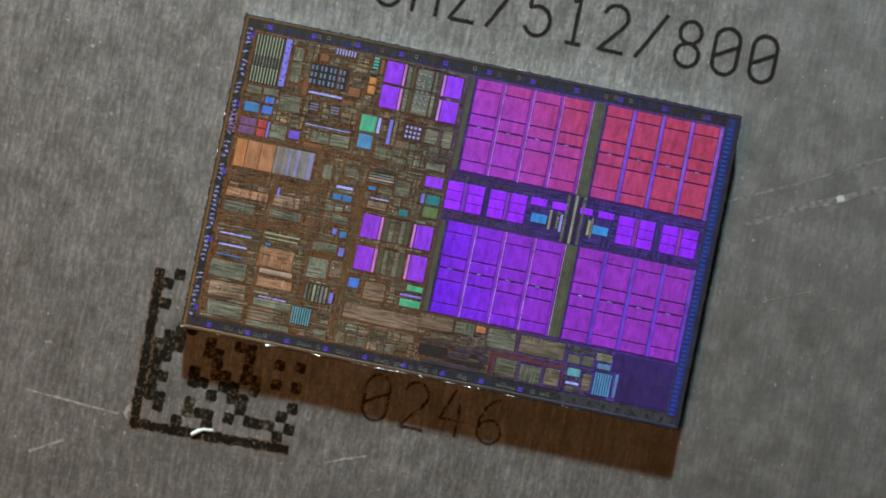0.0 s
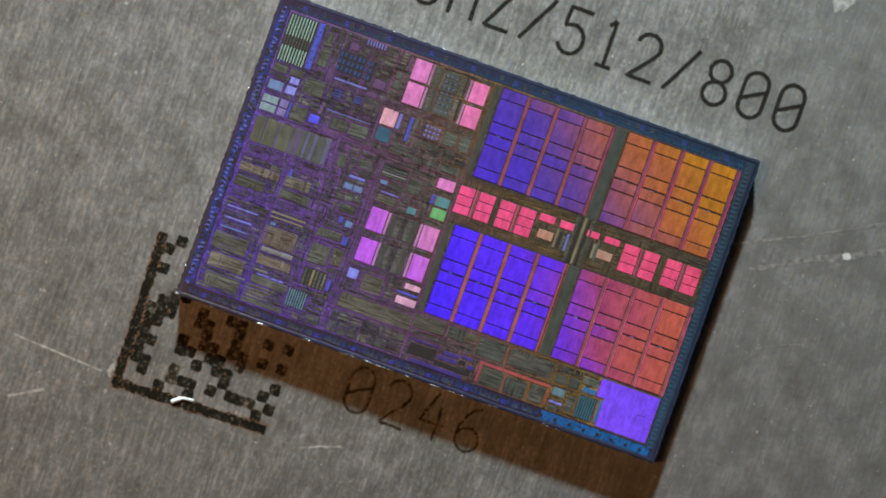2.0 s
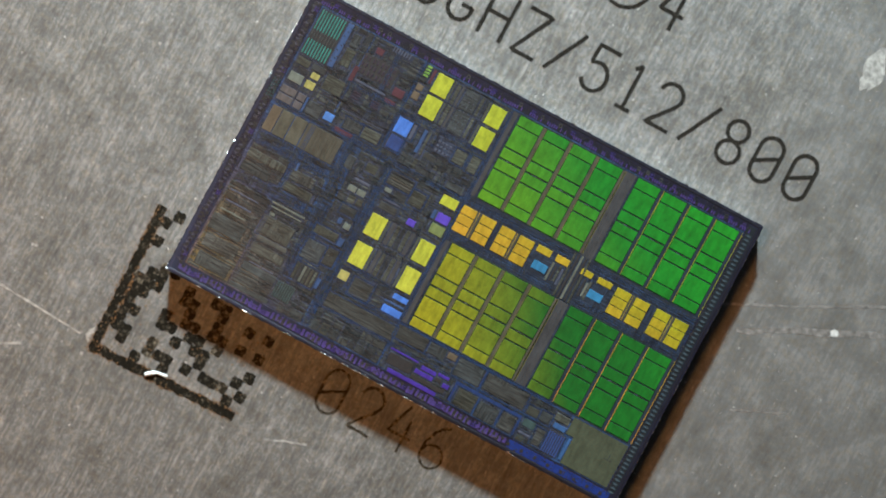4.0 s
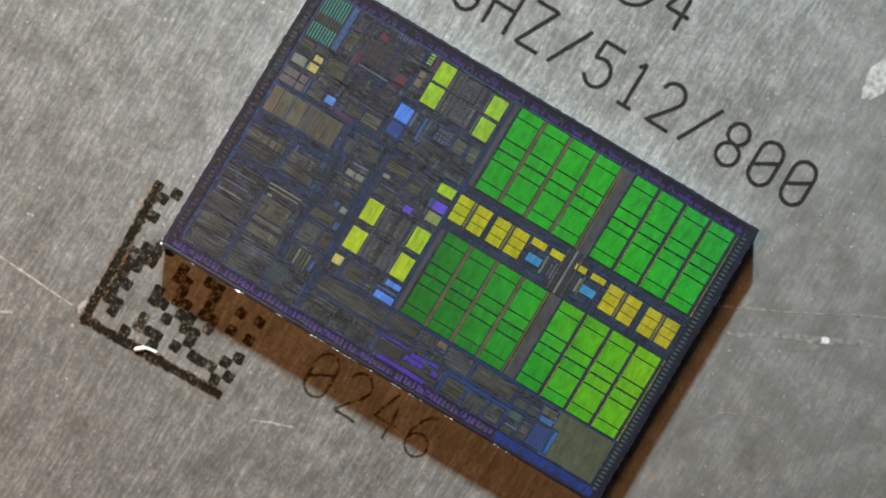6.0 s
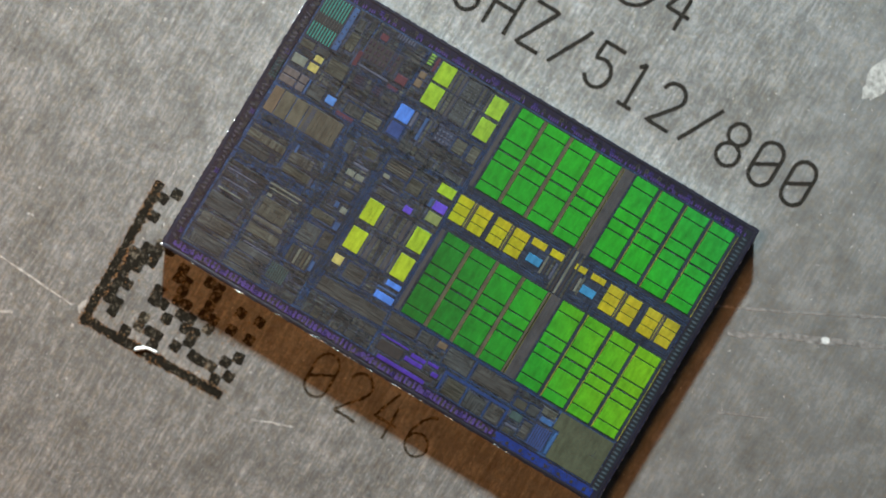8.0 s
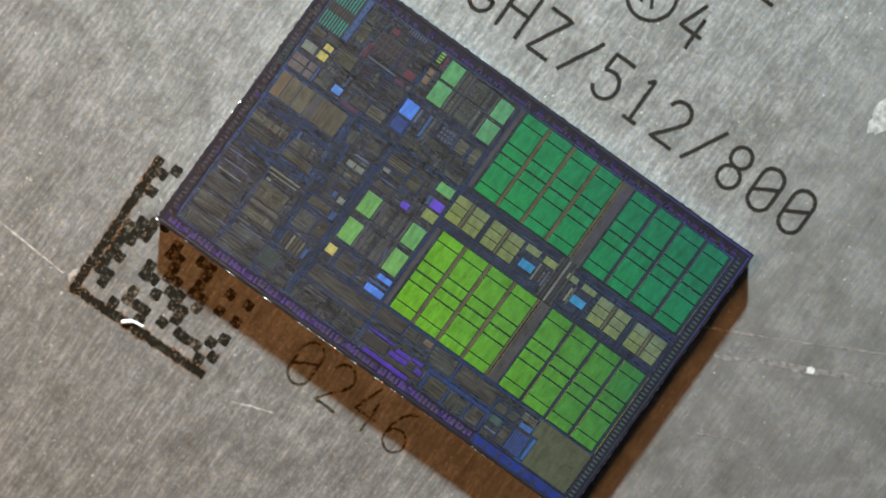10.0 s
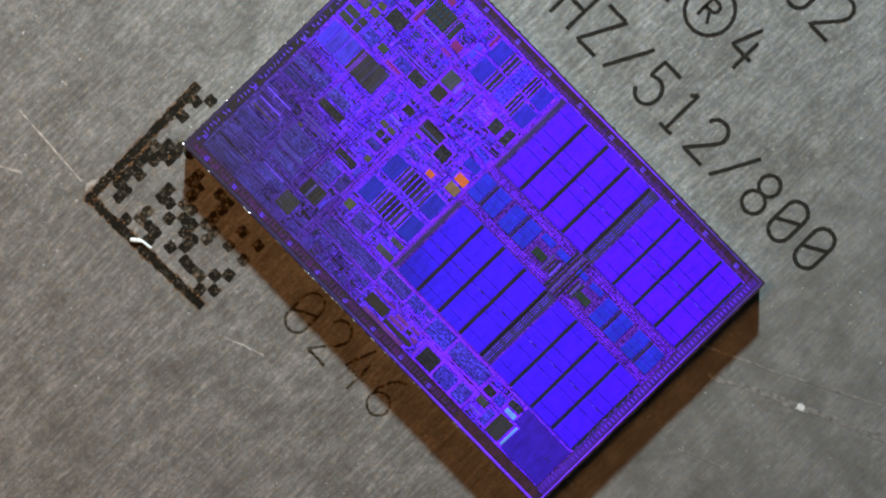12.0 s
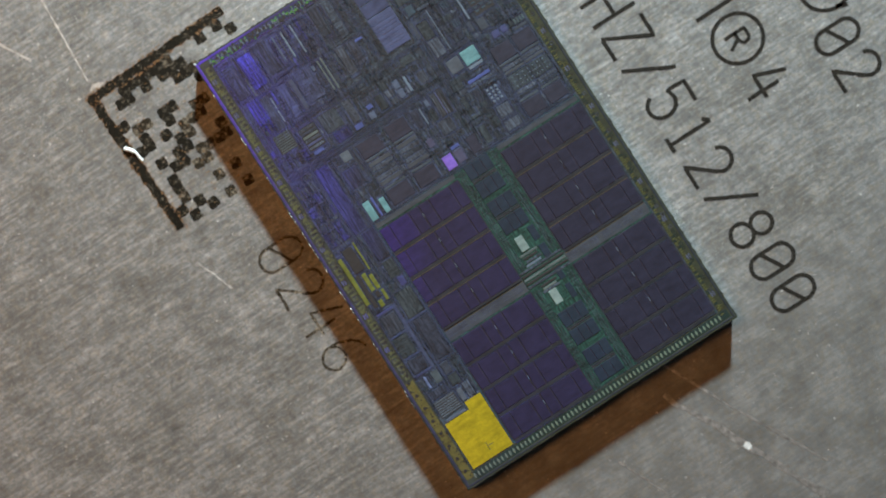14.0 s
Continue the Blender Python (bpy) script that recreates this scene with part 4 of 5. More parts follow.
# second-level cache: four banks of four columns, each cut into six tiles
CUTS = (0.0, 0.12, 0.378, 0.51, 0.64, 0.885, 1.0)


def bank(x0, y0, x1, y1, film, gap_film):
    base = block("memory_bank", x0 - 0.03, y0 - 0.03, x1 + 0.03, y1 + 0.03, SEAM, 0.007)
    pitch = (x1 - x0 + 0.125) / 4
    for i in range(4):
        a = x0 + i * pitch
        slab("column_gap", a + pitch - 0.123, y0, a + pitch - 0.002, y1, T, T + 0.010, gap_film, base)
        slab("column_wire", a + pitch - 0.030, y0, a + pitch - 0.008, y1, T, T + 0.013, MIDDLE if gap_film is DARKGAP else GAPLINE, base)
        for lo, hi in zip(CUTS, CUTS[1:]):
            gap = 0.022 if lo == 0.51 or hi == 0.51 else 0.011
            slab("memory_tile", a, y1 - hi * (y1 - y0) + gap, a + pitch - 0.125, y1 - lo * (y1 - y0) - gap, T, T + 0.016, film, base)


slab("array_field", -0.62, -2.74, 6.78, 4.12, T, T + 0.006, CHANNEL, die)
for bx in (-0.36, 3.42):
    for i in range(4):
        for y in (2.72, -1.375):
            x = bx + 0.24 + 0.845 * i
            slab("seam_dash", x, y - 0.011, x + 0.13, y + 0.011, T, T + 0.017, SPARKLE, die)
            slab("seam_dash", x + 0.16, y - 0.012, x + 0.27, y + 0.012, T, T + 0.017, VOID, die)
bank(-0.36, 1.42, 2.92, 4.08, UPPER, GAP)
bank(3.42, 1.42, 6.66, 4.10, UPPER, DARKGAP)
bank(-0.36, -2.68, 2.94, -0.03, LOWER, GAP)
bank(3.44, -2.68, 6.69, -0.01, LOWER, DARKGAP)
block("array_spine", 2.99, 1.38, 3.36, 4.10, SPINE, 0.010)
block("array_spine", 3.00, -2.70, 3.38, -0.02, SPINE, 0.010)
block("array_spine", -0.60, 1.40, -0.43, 4.08, SPINE, 0.010)
block("array_spine", -0.60, -2.70, -0.43, -0.05, SPINE, 0.010)
for sx in (3.10, 3.17, 3.24):
    for y0 in (1.45, 1.80, 2.15, 2.55, 2.90, 3.25, 3.62, -2.65, -2.30, -1.90, -1.50, -1.15, -0.80, -0.44):
        slab("spine_wire", sx, y0, sx + 0.018, y0 + 0.30, T, T + 0.013, DOTS, die)

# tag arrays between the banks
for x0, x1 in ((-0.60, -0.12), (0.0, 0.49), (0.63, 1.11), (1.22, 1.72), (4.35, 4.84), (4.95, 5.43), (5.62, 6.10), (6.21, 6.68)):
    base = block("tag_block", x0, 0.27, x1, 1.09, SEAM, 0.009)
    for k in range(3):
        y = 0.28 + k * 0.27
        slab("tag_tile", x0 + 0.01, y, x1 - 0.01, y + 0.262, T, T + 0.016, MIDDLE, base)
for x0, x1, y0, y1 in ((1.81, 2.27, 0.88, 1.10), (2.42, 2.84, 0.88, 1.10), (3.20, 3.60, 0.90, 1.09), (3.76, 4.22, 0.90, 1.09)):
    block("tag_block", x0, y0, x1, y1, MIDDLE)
block("queue", 1.90, 0.40, 2.36, 0.66, SKY)
block("queue", 3.68, 0.41, 4.13, 0.66, SKY)
for k in range(5):
    block("data_bus", 2.82 + 0.115 * k, 0.0, 2.90 + 0.115 * k, 1.38, (TAN, VOID, BEIGE, VOID, TAN)[k], 0.015)
for k, x in enumerate((2.40, 2.51, 2.62, 2.72, 3.42, 3.52, 3.60)):
    block("sense_amplifier", x, 0.28 + 0.03 * (k % 3), x + 0.08, 0.84 - 0.06 * (k % 2), (BEIGE, VOID, TAN, SPARKLE, VOID, BEIGE, TAN)[k], 0.013)
for x0, x1 in ((-0.12, 0.0), (1.11, 1.22), (4.84, 4.95), (6.10, 6.21)):
    slab("pair_gap", x0, 0.28, x1, 1.08, T, T + 0.0095, GAP, die)
    for k in range(2):
        slab("pair_wire", x0 + 0.03 + 0.035 * k, 0.28, x0 + 0.044 + 0.035 * k, 1.08, T, T + 0.013, (MIDDLE, SPINE)[k], die)
for y in (1.16, 1.22, 1.28, 0.06, 0.13, 0.20):
    slab("bus_wire", -0.55, y, 2.75, y + 0.025, T, T + 0.010, ROUTING, die)
    slab("bus_wire", 3.48, y, 6.75, y + 0.025, T, T + 0.010, ROUTING, die)

# core caches: bright array with a pale strip beside it
for x0, y0, x1, y1, side in ((-2.98, 3.43, -2.48, 4.05, 1), (-2.98, 2.72, -2.48, 3.36, 1), (-1.22, 3.37, -0.74, 3.98, -1), (-1.22, 2.66, -0.74, 3.27, -1),
                             (-2.76, -1.00, -2.26, -0.33, 1), (-2.76, -1.93, -2.26, -1.24, 1), (-1.20, -1.02, -0.72, -0.34, -1), (-1.20, -1.93, -0.72, -1.21, -1)):
    block("core_cache", x0, y0, x1, y1, CORE, 0.016)
    s0 = x1 + 0.02 if side > 0 else x0 - 0.10
    block("pale_strip", s0, y0, s0 + 0.08, y1, PINK, 0.013)
for y0, y1 in ((2.72, 3.36), (3.40, 4.02)):
    for x0, x1, film in ((-2.34, -2.22, TAN), (-2.20, -2.11, SPINE), (-2.06, -1.60, LOGIC), (-1.56, -1.46, TAN), (-1.44, -1.36, DARKLOGIC)):
        block("lattice_column", x0, y0, x1, y1, film, 0.011)
for y0, y1 in ((-1.93, -1.22), (-1.00, -0.33)):
    for k, film in enumerate((SPINE, TAN, DARKLOGIC, TAN, SPINE)):
        block("lattice_column", -2.12 + 0.153 * k, y0, -1.985 + 0.153 * k, y1, film, 0.011)
for x in (-2.00, -1.86, -1.72):
    for k in range(15):
        slab("lattice_dot", x, 2.76 + 0.083 * k, x + 0.045, 2.80 + 0.083 * k, T, T + 0.015, (DOTS, SPARKLE)[k % 2], die)
block("core_cache", -1.24, 0.77, -0.73, 1.08, CORE)
block("queue", -1.12, 0.28, -0.72, 0.56, ACCENT3)
block("queue", -1.14, -0.09, -0.71, 0.22, ACCENT2)
block("queue", -1.27, 0.28, -1.16, 0.56, VIOLETBAR)
block("decoder", -1.14, -2.23, -0.68, -2.06, ACCENT)
block("decoder", -1.27, -2.69, -0.67, -2.47, ACCENT)
block("decoder", -1.30, -2.40, -0.68, -2.33, VIOLETBAR)

# front end, upper left
block("resistor_field", -6.76, 2.68, -5.92, 4.08, VOID, 0.008)
for k in range(9):
    for y0, y1, film in ((2.70, 3.16, BARS), (3.18, 3.44, LOGIC), (3.46, 4.06, BARS)):
        slab("resistor_bar", -6.72 + 0.088 * k, y0, -6.677 + 0.088 * k, y1, T, T + 0.016, film, die)
for k, y in enumerate((2.86, 2.98, 3.05, 3.22, 3.38, 3.44, 3.66, 3.81, 3.93)):
    slab("bias_notch", -5.88 + 0.05 * (k % 3), y, -5.81 + 0.05 * (k % 3), y + 0.035, T, T + 0.017, (VOID, DARKLOGIC)[k % 2], die)
block("bias_bar", -5.90, 2.71, -5.72, 4.08, VIOLETBAR)
block("small_memory", -5.62, 2.90, -5.32, 3.45, TAN)
block("small_memory", -5.62, 3.50, -5.36, 3.90, LOGIC)
for i in range(8):
    for j in range(3):
        x = -5.05 + 0.265 * (i // 2) + 0.115 * (i % 2)
        slab("fuse_cell", x, 2.98 + 0.20 * j, x + 0.07, 3.12 + 0.20 * j, T, T + 0.015, FUSE, die)
block("fuse_field", -5.08, 2.94, -3.98, 3.58, VOID, 0.008)
block("violet_strip", -5.01, 2.70, -4.03, 2.77, SPARKLE)
for x0, y0 in ((-4.88, 2.24), (-4.28, 2.25)):
    for k in range(3):
        slab("fuse_cell", x0, y0 + 0.08 * k, x0 + 0.24, y0 + 0.08 * k + 0.05, T, T + 0.014, FUSE, die)
    TAKEN.append((x0, y0, x0 + 0.26, y0 + 0.24))
for i in range(7):
    slab("fuse_cell", -4.45 + 0.085 * i, 3.94, -4.40 + 0.085 * i, 4.10, T, T + 0.014, SPARKLE, die)
TAKEN.append((-4.45, 3.92, -3.85, 4.12))
for k in range(4):
    block("decoder", -3.36, 3.74 + 0.09 * k, -3.20, 3.81 + 0.09 * k, TEAL)
block("small_memory", -3.38, 3.02, -3.16, 3.26, ORANGE)
block("small_memory", -3.38, 3.30, -3.16, 3.50, ORANGE)
block("decoder", -3.38, 1.95, -2.93, 2.43, ACCENT)
block("pale_strip", -2.90, 1.96, -2.80, 2.42, SPARKLE)
block("queue", -3.36, 1.47, -2.94, 1.88, CAPBARS)
block("bias_bar", -2.57, 1.71, -2.46, 2.43, VIOLETBAR)
block("bias_bar", -2.42, 1.71, -2.34, 2.43, TAN)
for i in range(4):
    for j in range(3):
        slab("fuse_cell", -2.09 + 0.12 * i, 2.02 + 0.13 * j, -2.01 + 0.12 * i, 2.10 + 0.13 * j, T, T + 0.014, SPARKLE, die)
TAKEN.append((-2.11, 2.0, -1.58, 2.44))
block("small_memory", -1.51, 1.98, -1.15, 2.38, TAN)
block("small_memory", -1.02, 1.94, -0.74, 2.42, TAN)
block("small_memory", -6.73, 2.36, -6.31, 2.60, TAN)
block("small_memory", -6.25, 2.40, -5.82, 2.60, LOGIC)
block("decoder", -6.71, 1.84, -6.28, 2.12, STEEL)
block("decoder", -6.20, 1.86, -5.90, 2.10, YELLOW)
block("decoder", -6.16, 2.17, -5.90, 2.36, YELLOW)
block("small_memory", -5.75, 2.05, -5.15, 2.52, TAN)
for y0, y1 in ((1.20, 1.42), (1.45, 1.67)):
    block("queue", -6.74, y0, -6.27, y1, MAUVE)
    block("queue", -6.22, y0, -5.97, y1, CLARET)
block("bias_bar", -5.95, 1.20, -5.88, 1.66, VIOLETBAR)
block("small_memory", -5.84, 1.21, -5.38, 1.62, LOGIC)
block("decoder", -5.30, 1.32, -5.00, 1.56, LIME)
for k in range(3):
    block("wire_strip", -4.91, 1.76 + 0.055 * k, -3.60, 1.79 + 0.055 * k, (TAN, SPARKLE, DARKLOGIC)[k])
block("small_memory", -4.69, 1.36, -4.15, 1.68, LOGIC)
block("small_memory", -4.12, 1.36, -3.58, 1.70, TAN)

for x0, y0, x1, y1 in ((-4.86, 3.66, -4.62, 3.86), (-3.14, 3.62, -3.04, 4.06), (-5.18, 2.62, -5.04, 3.10), (-4.00, 2.58, -3.66, 2.70), (-4.86, 1.18, -4.30, 1.32), (-3.90, 2.84, -3.56, 3.10)):
    block("routing_patch", x0, y0, x1, y1, MADDER, 0.011)
for j in range(7):
    for i in range(3):
        slab("rim_mesh_cell", -7.05 + 0.075 * i, 1.18 + 0.085 * j, -6.995 + 0.075 * i, 1.235 + 0.085 * j, T, T + 0.012, RIMMESH, die)

# register file: a row of unequal columns
block("register_file", -5.56, 0.25, -4.45, 1.05, REGISTER, 0.009)
edges = (-6.70, -6.38, -5.98, -5.56, -5.30, -5.18, -5.08, -4.96, -4.84, -4.70, -4.60, -4.44)
for k, (a, b) in enumerate(zip(edges, edges[1:])):
    block("register_column", a, 0.26, b - 0.012, 1.04, (ORANGE, AMBER, AMBER, REGISTER, REGISTER, LILAC, REGISTER, LILAC, REGISTER, REGISTER, LILAC)[k], 0.013)

for k in range(30):
    slab("comb_tooth", -6.70 + 0.076 * k, 0.13, -6.672 + 0.076 * k, 0.24, T, T + 0.012, VOID, die)

# accents in the execution core
rng_macro = random.Random(61)
block("stripe_memory", -4.21, -3.82, -3.64, -3.28, VOID, 0.008)
for k in range(8):
    slab("resistor_bar", -4.20 + 0.07 * k, -3.80, -4.155 + 0.07 * k, -3.30, T, T + 0.015, STRIPE, die)
for x0, y0, x1, y1, film in ((-2.80, -2.46, -2.50, -2.18, YELLOW), (-3.27, -3.04, -3.14, -2.72, VIOLETBAR), (-3.73, -0.12, -3.47, 0.06, STEEL),
                             (-3.45, -0.12, -3.18, 0.06, STEEL), (-3.68, 0.22, -3.20, 0.31, SPARKLE), (-3.27, -1.67, -3.09, -1.42, VIOLETBAR),
                             (-3.54, -1.09, -3.41, -0.91, VIOLETBAR), (-3.33, -1.15, -3.12, -0.96, STEEL), (-1.80, -0.20, -1.54, 0.0, ACCENT3)):
    block("decoder", x0, y0, x1, y1, film)
block("wide_memory", -2.78, -3.34, -0.60, -2.90, ROSE, 0.012)
for x0, y0, x1, y1, film in ((-6.66, -1.69, -5.74, -1.64, SPARKLE), (-6.62, -2.16, -5.70, -2.12, TAN), 
                             (-5.22, -3.25, -4.86, -3.21, SPARKLE), (-4.80, -3.26, -4.42, -3.22, SPARKLE), (-5.30, -0.36, -5.22, -0.10, VIOLETBAR)):
    block("wire_strip", x0, y0, x1, y1, film)

for x0, y0, x1, y1, film in ((-6.71, -0.60, -5.51, -0.35, RUST), (-6.71, -1.04, -5.82, -0.74, LOGIC), (-5.37, -0.63, -4.60, -0.31, ROSE), (-5.40, -0.97, -4.49, -0.71, TAN),
                             (-5.46, -2.40, -4.45, -1.83, RUST), (-5.36, -2.57, -4.40, -2.43, PALE), (-5.37, -2.96, -4.34, -2.66, RUST), (-5.34, -3.51, -4.24, -3.28, LOGIC),
                             (-6.73, -2.92, -5.70, -2.44, LOGIC), (-6.65, -3.46, -5.61, -3.04, ROSE), (-6.60, -4.01, -5.57, -3.60, LOGIC), (-4.00, -1.63, -3.30, -1.37, TAN),
                             (-4.02, -2.42, -3.45, -1.84, LOGIC), (-3.39, -2.30, -3.05, -1.80, ROSE), (-3.63, -0.77, -3.18, -0.53, LOGIC), (-3.33, -0.41, -3.14, -0.18, TAN),
                             (-3.60, -0.43, -3.37, -0.20, TAN), (-2.04, 0.34, -1.62, 0.77, TAN), (-2.72, -0.16, -2.17, 0.06, ROSE), (-2.33, -2.71, -1.73, -2.20, ROSE),
                             (-3.55, 0.59, -3.20, 0.86, TAN), (-4.15, 0.39, -3.88, 0.80, LOGIC), (-1.32, 1.24, -0.77, 1.47, LOGIC)):
    block("logic_macro", x0, y0, x1, y1, film, 0.0125)
    n = max(1, round((y1 - y0) / 0.16))
    for k in range(n):
        y = y0 + (y1 - y0) * (k + rng_macro.uniform(0.2, 0.8)) / n
        slab("macro_wire", x0 + rng_macro.uniform(0.02, 0.2), y, x1 - rng_macro.uniform(0.02, 0.3), y + 0.018, T, T + 0.0142, rng_macro.choice((DARKLOGIC, VOID, PALE, MESH)), die)
for x0, y0, x1, y1, film in ((-6.63, -2.02, -5.81, -1.96, SPARKLE), (-6.64, -2.30, -5.88, -2.25, STEEL), (-5.41, -1.46, -4.38, -1.40, BEIGE), (-5.38, -1.58, -4.42, -1.53, BEIGE),
                             (-5.33, -1.80, -5.17, -1.70, STEEL), (-2.79, 0.35, -2.57, 0.47, STEEL), (-2.67, 0.12, -2.15, 0.17, SPARKLE)):
    block("wire_strip", x0, y0, x1, y1, film, 0.015)
block("slat_memory", -3.99, -3.10, -3.29, -2.57, VOID, 0.008)
for k, film in enumerate((TAN, DARKLOGIC, BEIGE, TAN, REGISTER, TAN)):
    slab("memory_slat", -3.97 + 0.113 * k, -3.08, -3.885 + 0.113 * k, -2.59, T, T + 0.014, film, die)
block("slat_memory", -2.86, 0.57, -2.09, 0.97, VOID, 0.008)
for k, film in enumerate((TAN, PALE, REGISTER, TAN, DARKLOGIC)):
    slab("memory_slat", -2.84, 0.585 + 0.077 * k, -2.11, 0.64 + 0.077 * k, T, T + 0.014, film, die)

# bottom row and corner
for x0, y0, x1, y1, film in ((-0.60, -3.16, 0.37, -2.76, ROSE), (0.44, -3.12, 0.98, -2.78, LOGIC), (1.02, -2.99, 1.30, -2.80, ORANGE), (1.38, -3.32, 2.20, -2.78, LOGIC),
                             (2.31, -3.29, 3.62, -2.80, ROSE), (1.76, -4.06, 2.36, -3.56, TAN), (2.46, -4.08, 3.08, -3.60, LOGIC), (3.18, -4.06, 3.62, -3.56, ROSE),
                             (3.74, -3.31, 4.10, -3.06, TAN), (4.15, -3.31, 4.48, -3.02, LOGIC), (4.26, -3.99, 4.52, -3.51, ROSE)):
    block("small_memory", x0, y0, x1, y1, film)
for x0, y0, x1, y1 in ((1.60, -3.53, 3.72, -3.43), (1.60, -4.05, 1.68, -3.53), (2.38, -4.02, 2.44, -3.53), (3.10, -4.02, 3.16, -3.53), (3.65, -4.05, 3.73, -3.53), (2.22, -3.43, 2.29, -2.78)):
    block("supply_bracket", x0, y0, x1, y1, EMBER, 0.0125)
block("analog_void", -0.45, -3.92, 0.32, -3.58, VOID)
block("analog_void", 0.36, -3.98, 1.44, -3.84, VOID)
block("analog_void", 1.02, -3.74, 1.22, -3.60, VOID)
for x0, y0, x1, y1 in ((0.40, -3.80, 0.98, -3.66), (0.52, -3.63, 1.00, -3.50), (1.04, -3.56, 1.40, -3.46), (-0.30, -4.14, 1.25, -4.01), (1.28, -3.80, 1.50, -3.66), (-0.5, -3.52, 0.40, -3.46)):
    block("analog_block", x0, y0, x1, y1, ANALOG)
slab("io_strip", 3.70, -4.43, 6.95, -4.17, T, T + 0.004, STRIP, die)
slab("io_strip", -7.075, -4.15, -6.86, 4.16, T, T + 0.0035, LEFTRIM, die)
slab("io_strip", 6.82, -4.15, 7.07, 4.40, T, T + 0.004, EDGEFILM, die)
block("decoder", 3.80, -3.90, 4.19, -3.82, SPARKLE)
block("small_memory", 3.80, -3.66, 4.18, -3.42, STRIPE)
block("small_memory", 4.53, -3.08, 4.99, -2.86, TAN)
block("stripe_memory", 4.58, -4.07, 5.10, -3.37, VOID, 0.008)
for k in range(7):
    slab("resistor_bar", 4.59 + 0.072 * k, -4.05, 4.648 + 0.072 * k, -3.40, T, T + 0.015, CAPBARS, die)
block("pale_pad", 4.60, -3.30, 4.99, -3.14, PALEBLUE)
slab("pale_pad", 5.17, -4.03, 5.26, -3.36, T, T + 0.018, PALEBLUE, die)
TAKEN.append((5.14, -4.06, 6.74, -2.80))
me = bpy.data.meshes.new("corner_film")
outline = ((5.27, -4.09), (6.77, -4.09), (6.77, -2.76), (5.03, -2.76), (5.03, -3.28), (5.27, -3.28))
me.from_pydata([(x * MM, y * MM, z * MM) for z in (T, T + 0.014) for x, y in outline], [], [tuple(range(6, 12))] + [(k, (k + 1) % 6, 6 + (k + 1) % 6, 6 + k) for k in range(6)])
me.materials.append(CORNER)
new("corner_film", me).parent = die
slab("corner_slot", 6.30, -3.40, 6.56, -3.38, T, T + 0.017, DARKLOGIC, die)
slab("corner_slot", 6.42, -3.38, 6.44, -3.20, T, T + 0.017, DARKLOGIC, die)


# ---- standard-cell logic: the rest, cut up at random ----
def clash(r):
    return any(r[0] < k[2] and r[2] > k[0] and r[1] < k[3] and r[3] > k[1] for k in TAKEN)


def cut(r, size, rng, tall, out):
    x0, y0, x1, y1 = r
    dx, dy = x1 - x0, y1 - y0
    hit = clash(r)
    limit = size * rng.uniform(0.6, 1.5)
    if (dx > limit or dy > limit * tall) or (hit and max(dx, dy) > 0.16):
        f = rng.uniform(0.3, 0.7)
        if dx > dy / tall:
            cut((x0, y0, x0 + f * dx, y1), size, rng, tall, out)
            cut((x0 + f * dx, y0, x1, y1), size, rng, tall, out)
        else:
            cut((x0, y0, x1, y0 + f * dy), size, rng, tall, out)
            cut((x0, y0 + f * dy, x1, y1), size, rng, tall, out)
    elif not hit:
        g = rng.choice((0.008, 0.012, 0.020))
        if dx > 3 * g and dy > 3 * g:
            out.append((x0 + g, y0 + g, x1 - g, y1 - g))


AREAS = (((-6.78, 1.14, -5.08, 4.12), 0.42, 1.0), ((-5.06, 1.24, -3.46, 4.12), 0.38, 0.9), ((-3.42, 1.24, -0.62, 4.12), 0.40, 1.0),
         ((-6.70, -0.98, -5.50, -0.18), 1.3, 0.40), ((-5.40, -1.02, -4.36, -0.18), 1.3, 0.45), ((-6.76, -4.10, -5.47, -1.40), 1.3, 0.26),
         ((-5.43, -4.10, -4.18, -1.32), 1.3, 0.26), ((-3.90, -4.10, -3.10, 1.06), 0.36, 0.7), ((-2.86, -4.10, -0.64, 1.10), 0.44, 0.8), ((-0.60, -4.12, 5.00, -2.76), 0.46, 0.9))
for area, size, tall in AREAS:
    slab("logic_field", *area, T, T + 0.0062, FIELD, die)
leaves = []
rng = random.Random(5)
for area, size, tall in AREAS:
    cut(area, size, rng, tall, leaves)
leaves.sort(key=lambda r: -(r[2] - r[0]) * (r[3] - r[1]))
FILMS = (LOGIC, LOGIC, LOGIC, DARKLOGIC, DARKLOGIC, DARKLOGIC, BRIGHTLOGIC, ROSE, ROSE, TAN)
for r in leaves[:290]:
    slab("logic_block", *r, T, T + rng.uniform(0.008, 0.013), rng.choice(FILMS), die)
rest = {}
for r in leaves[290:]:
    film = rng.choice((LOGIC, DARKLOGIC, BRIGHTLOGIC, ROUTING, TAN, TAN) if rng.random() < 0.4 else (LOGIC, DARKLOGIC, DARKLOGIC, BRIGHTLOGIC))
    rest.setdefault(film.name, (film, []))[1].append((*r, T, T + rng.uniform(0.007, 0.012)))
for film, boxes in rest.values():
    joined("fine_logic", boxes, film, die)

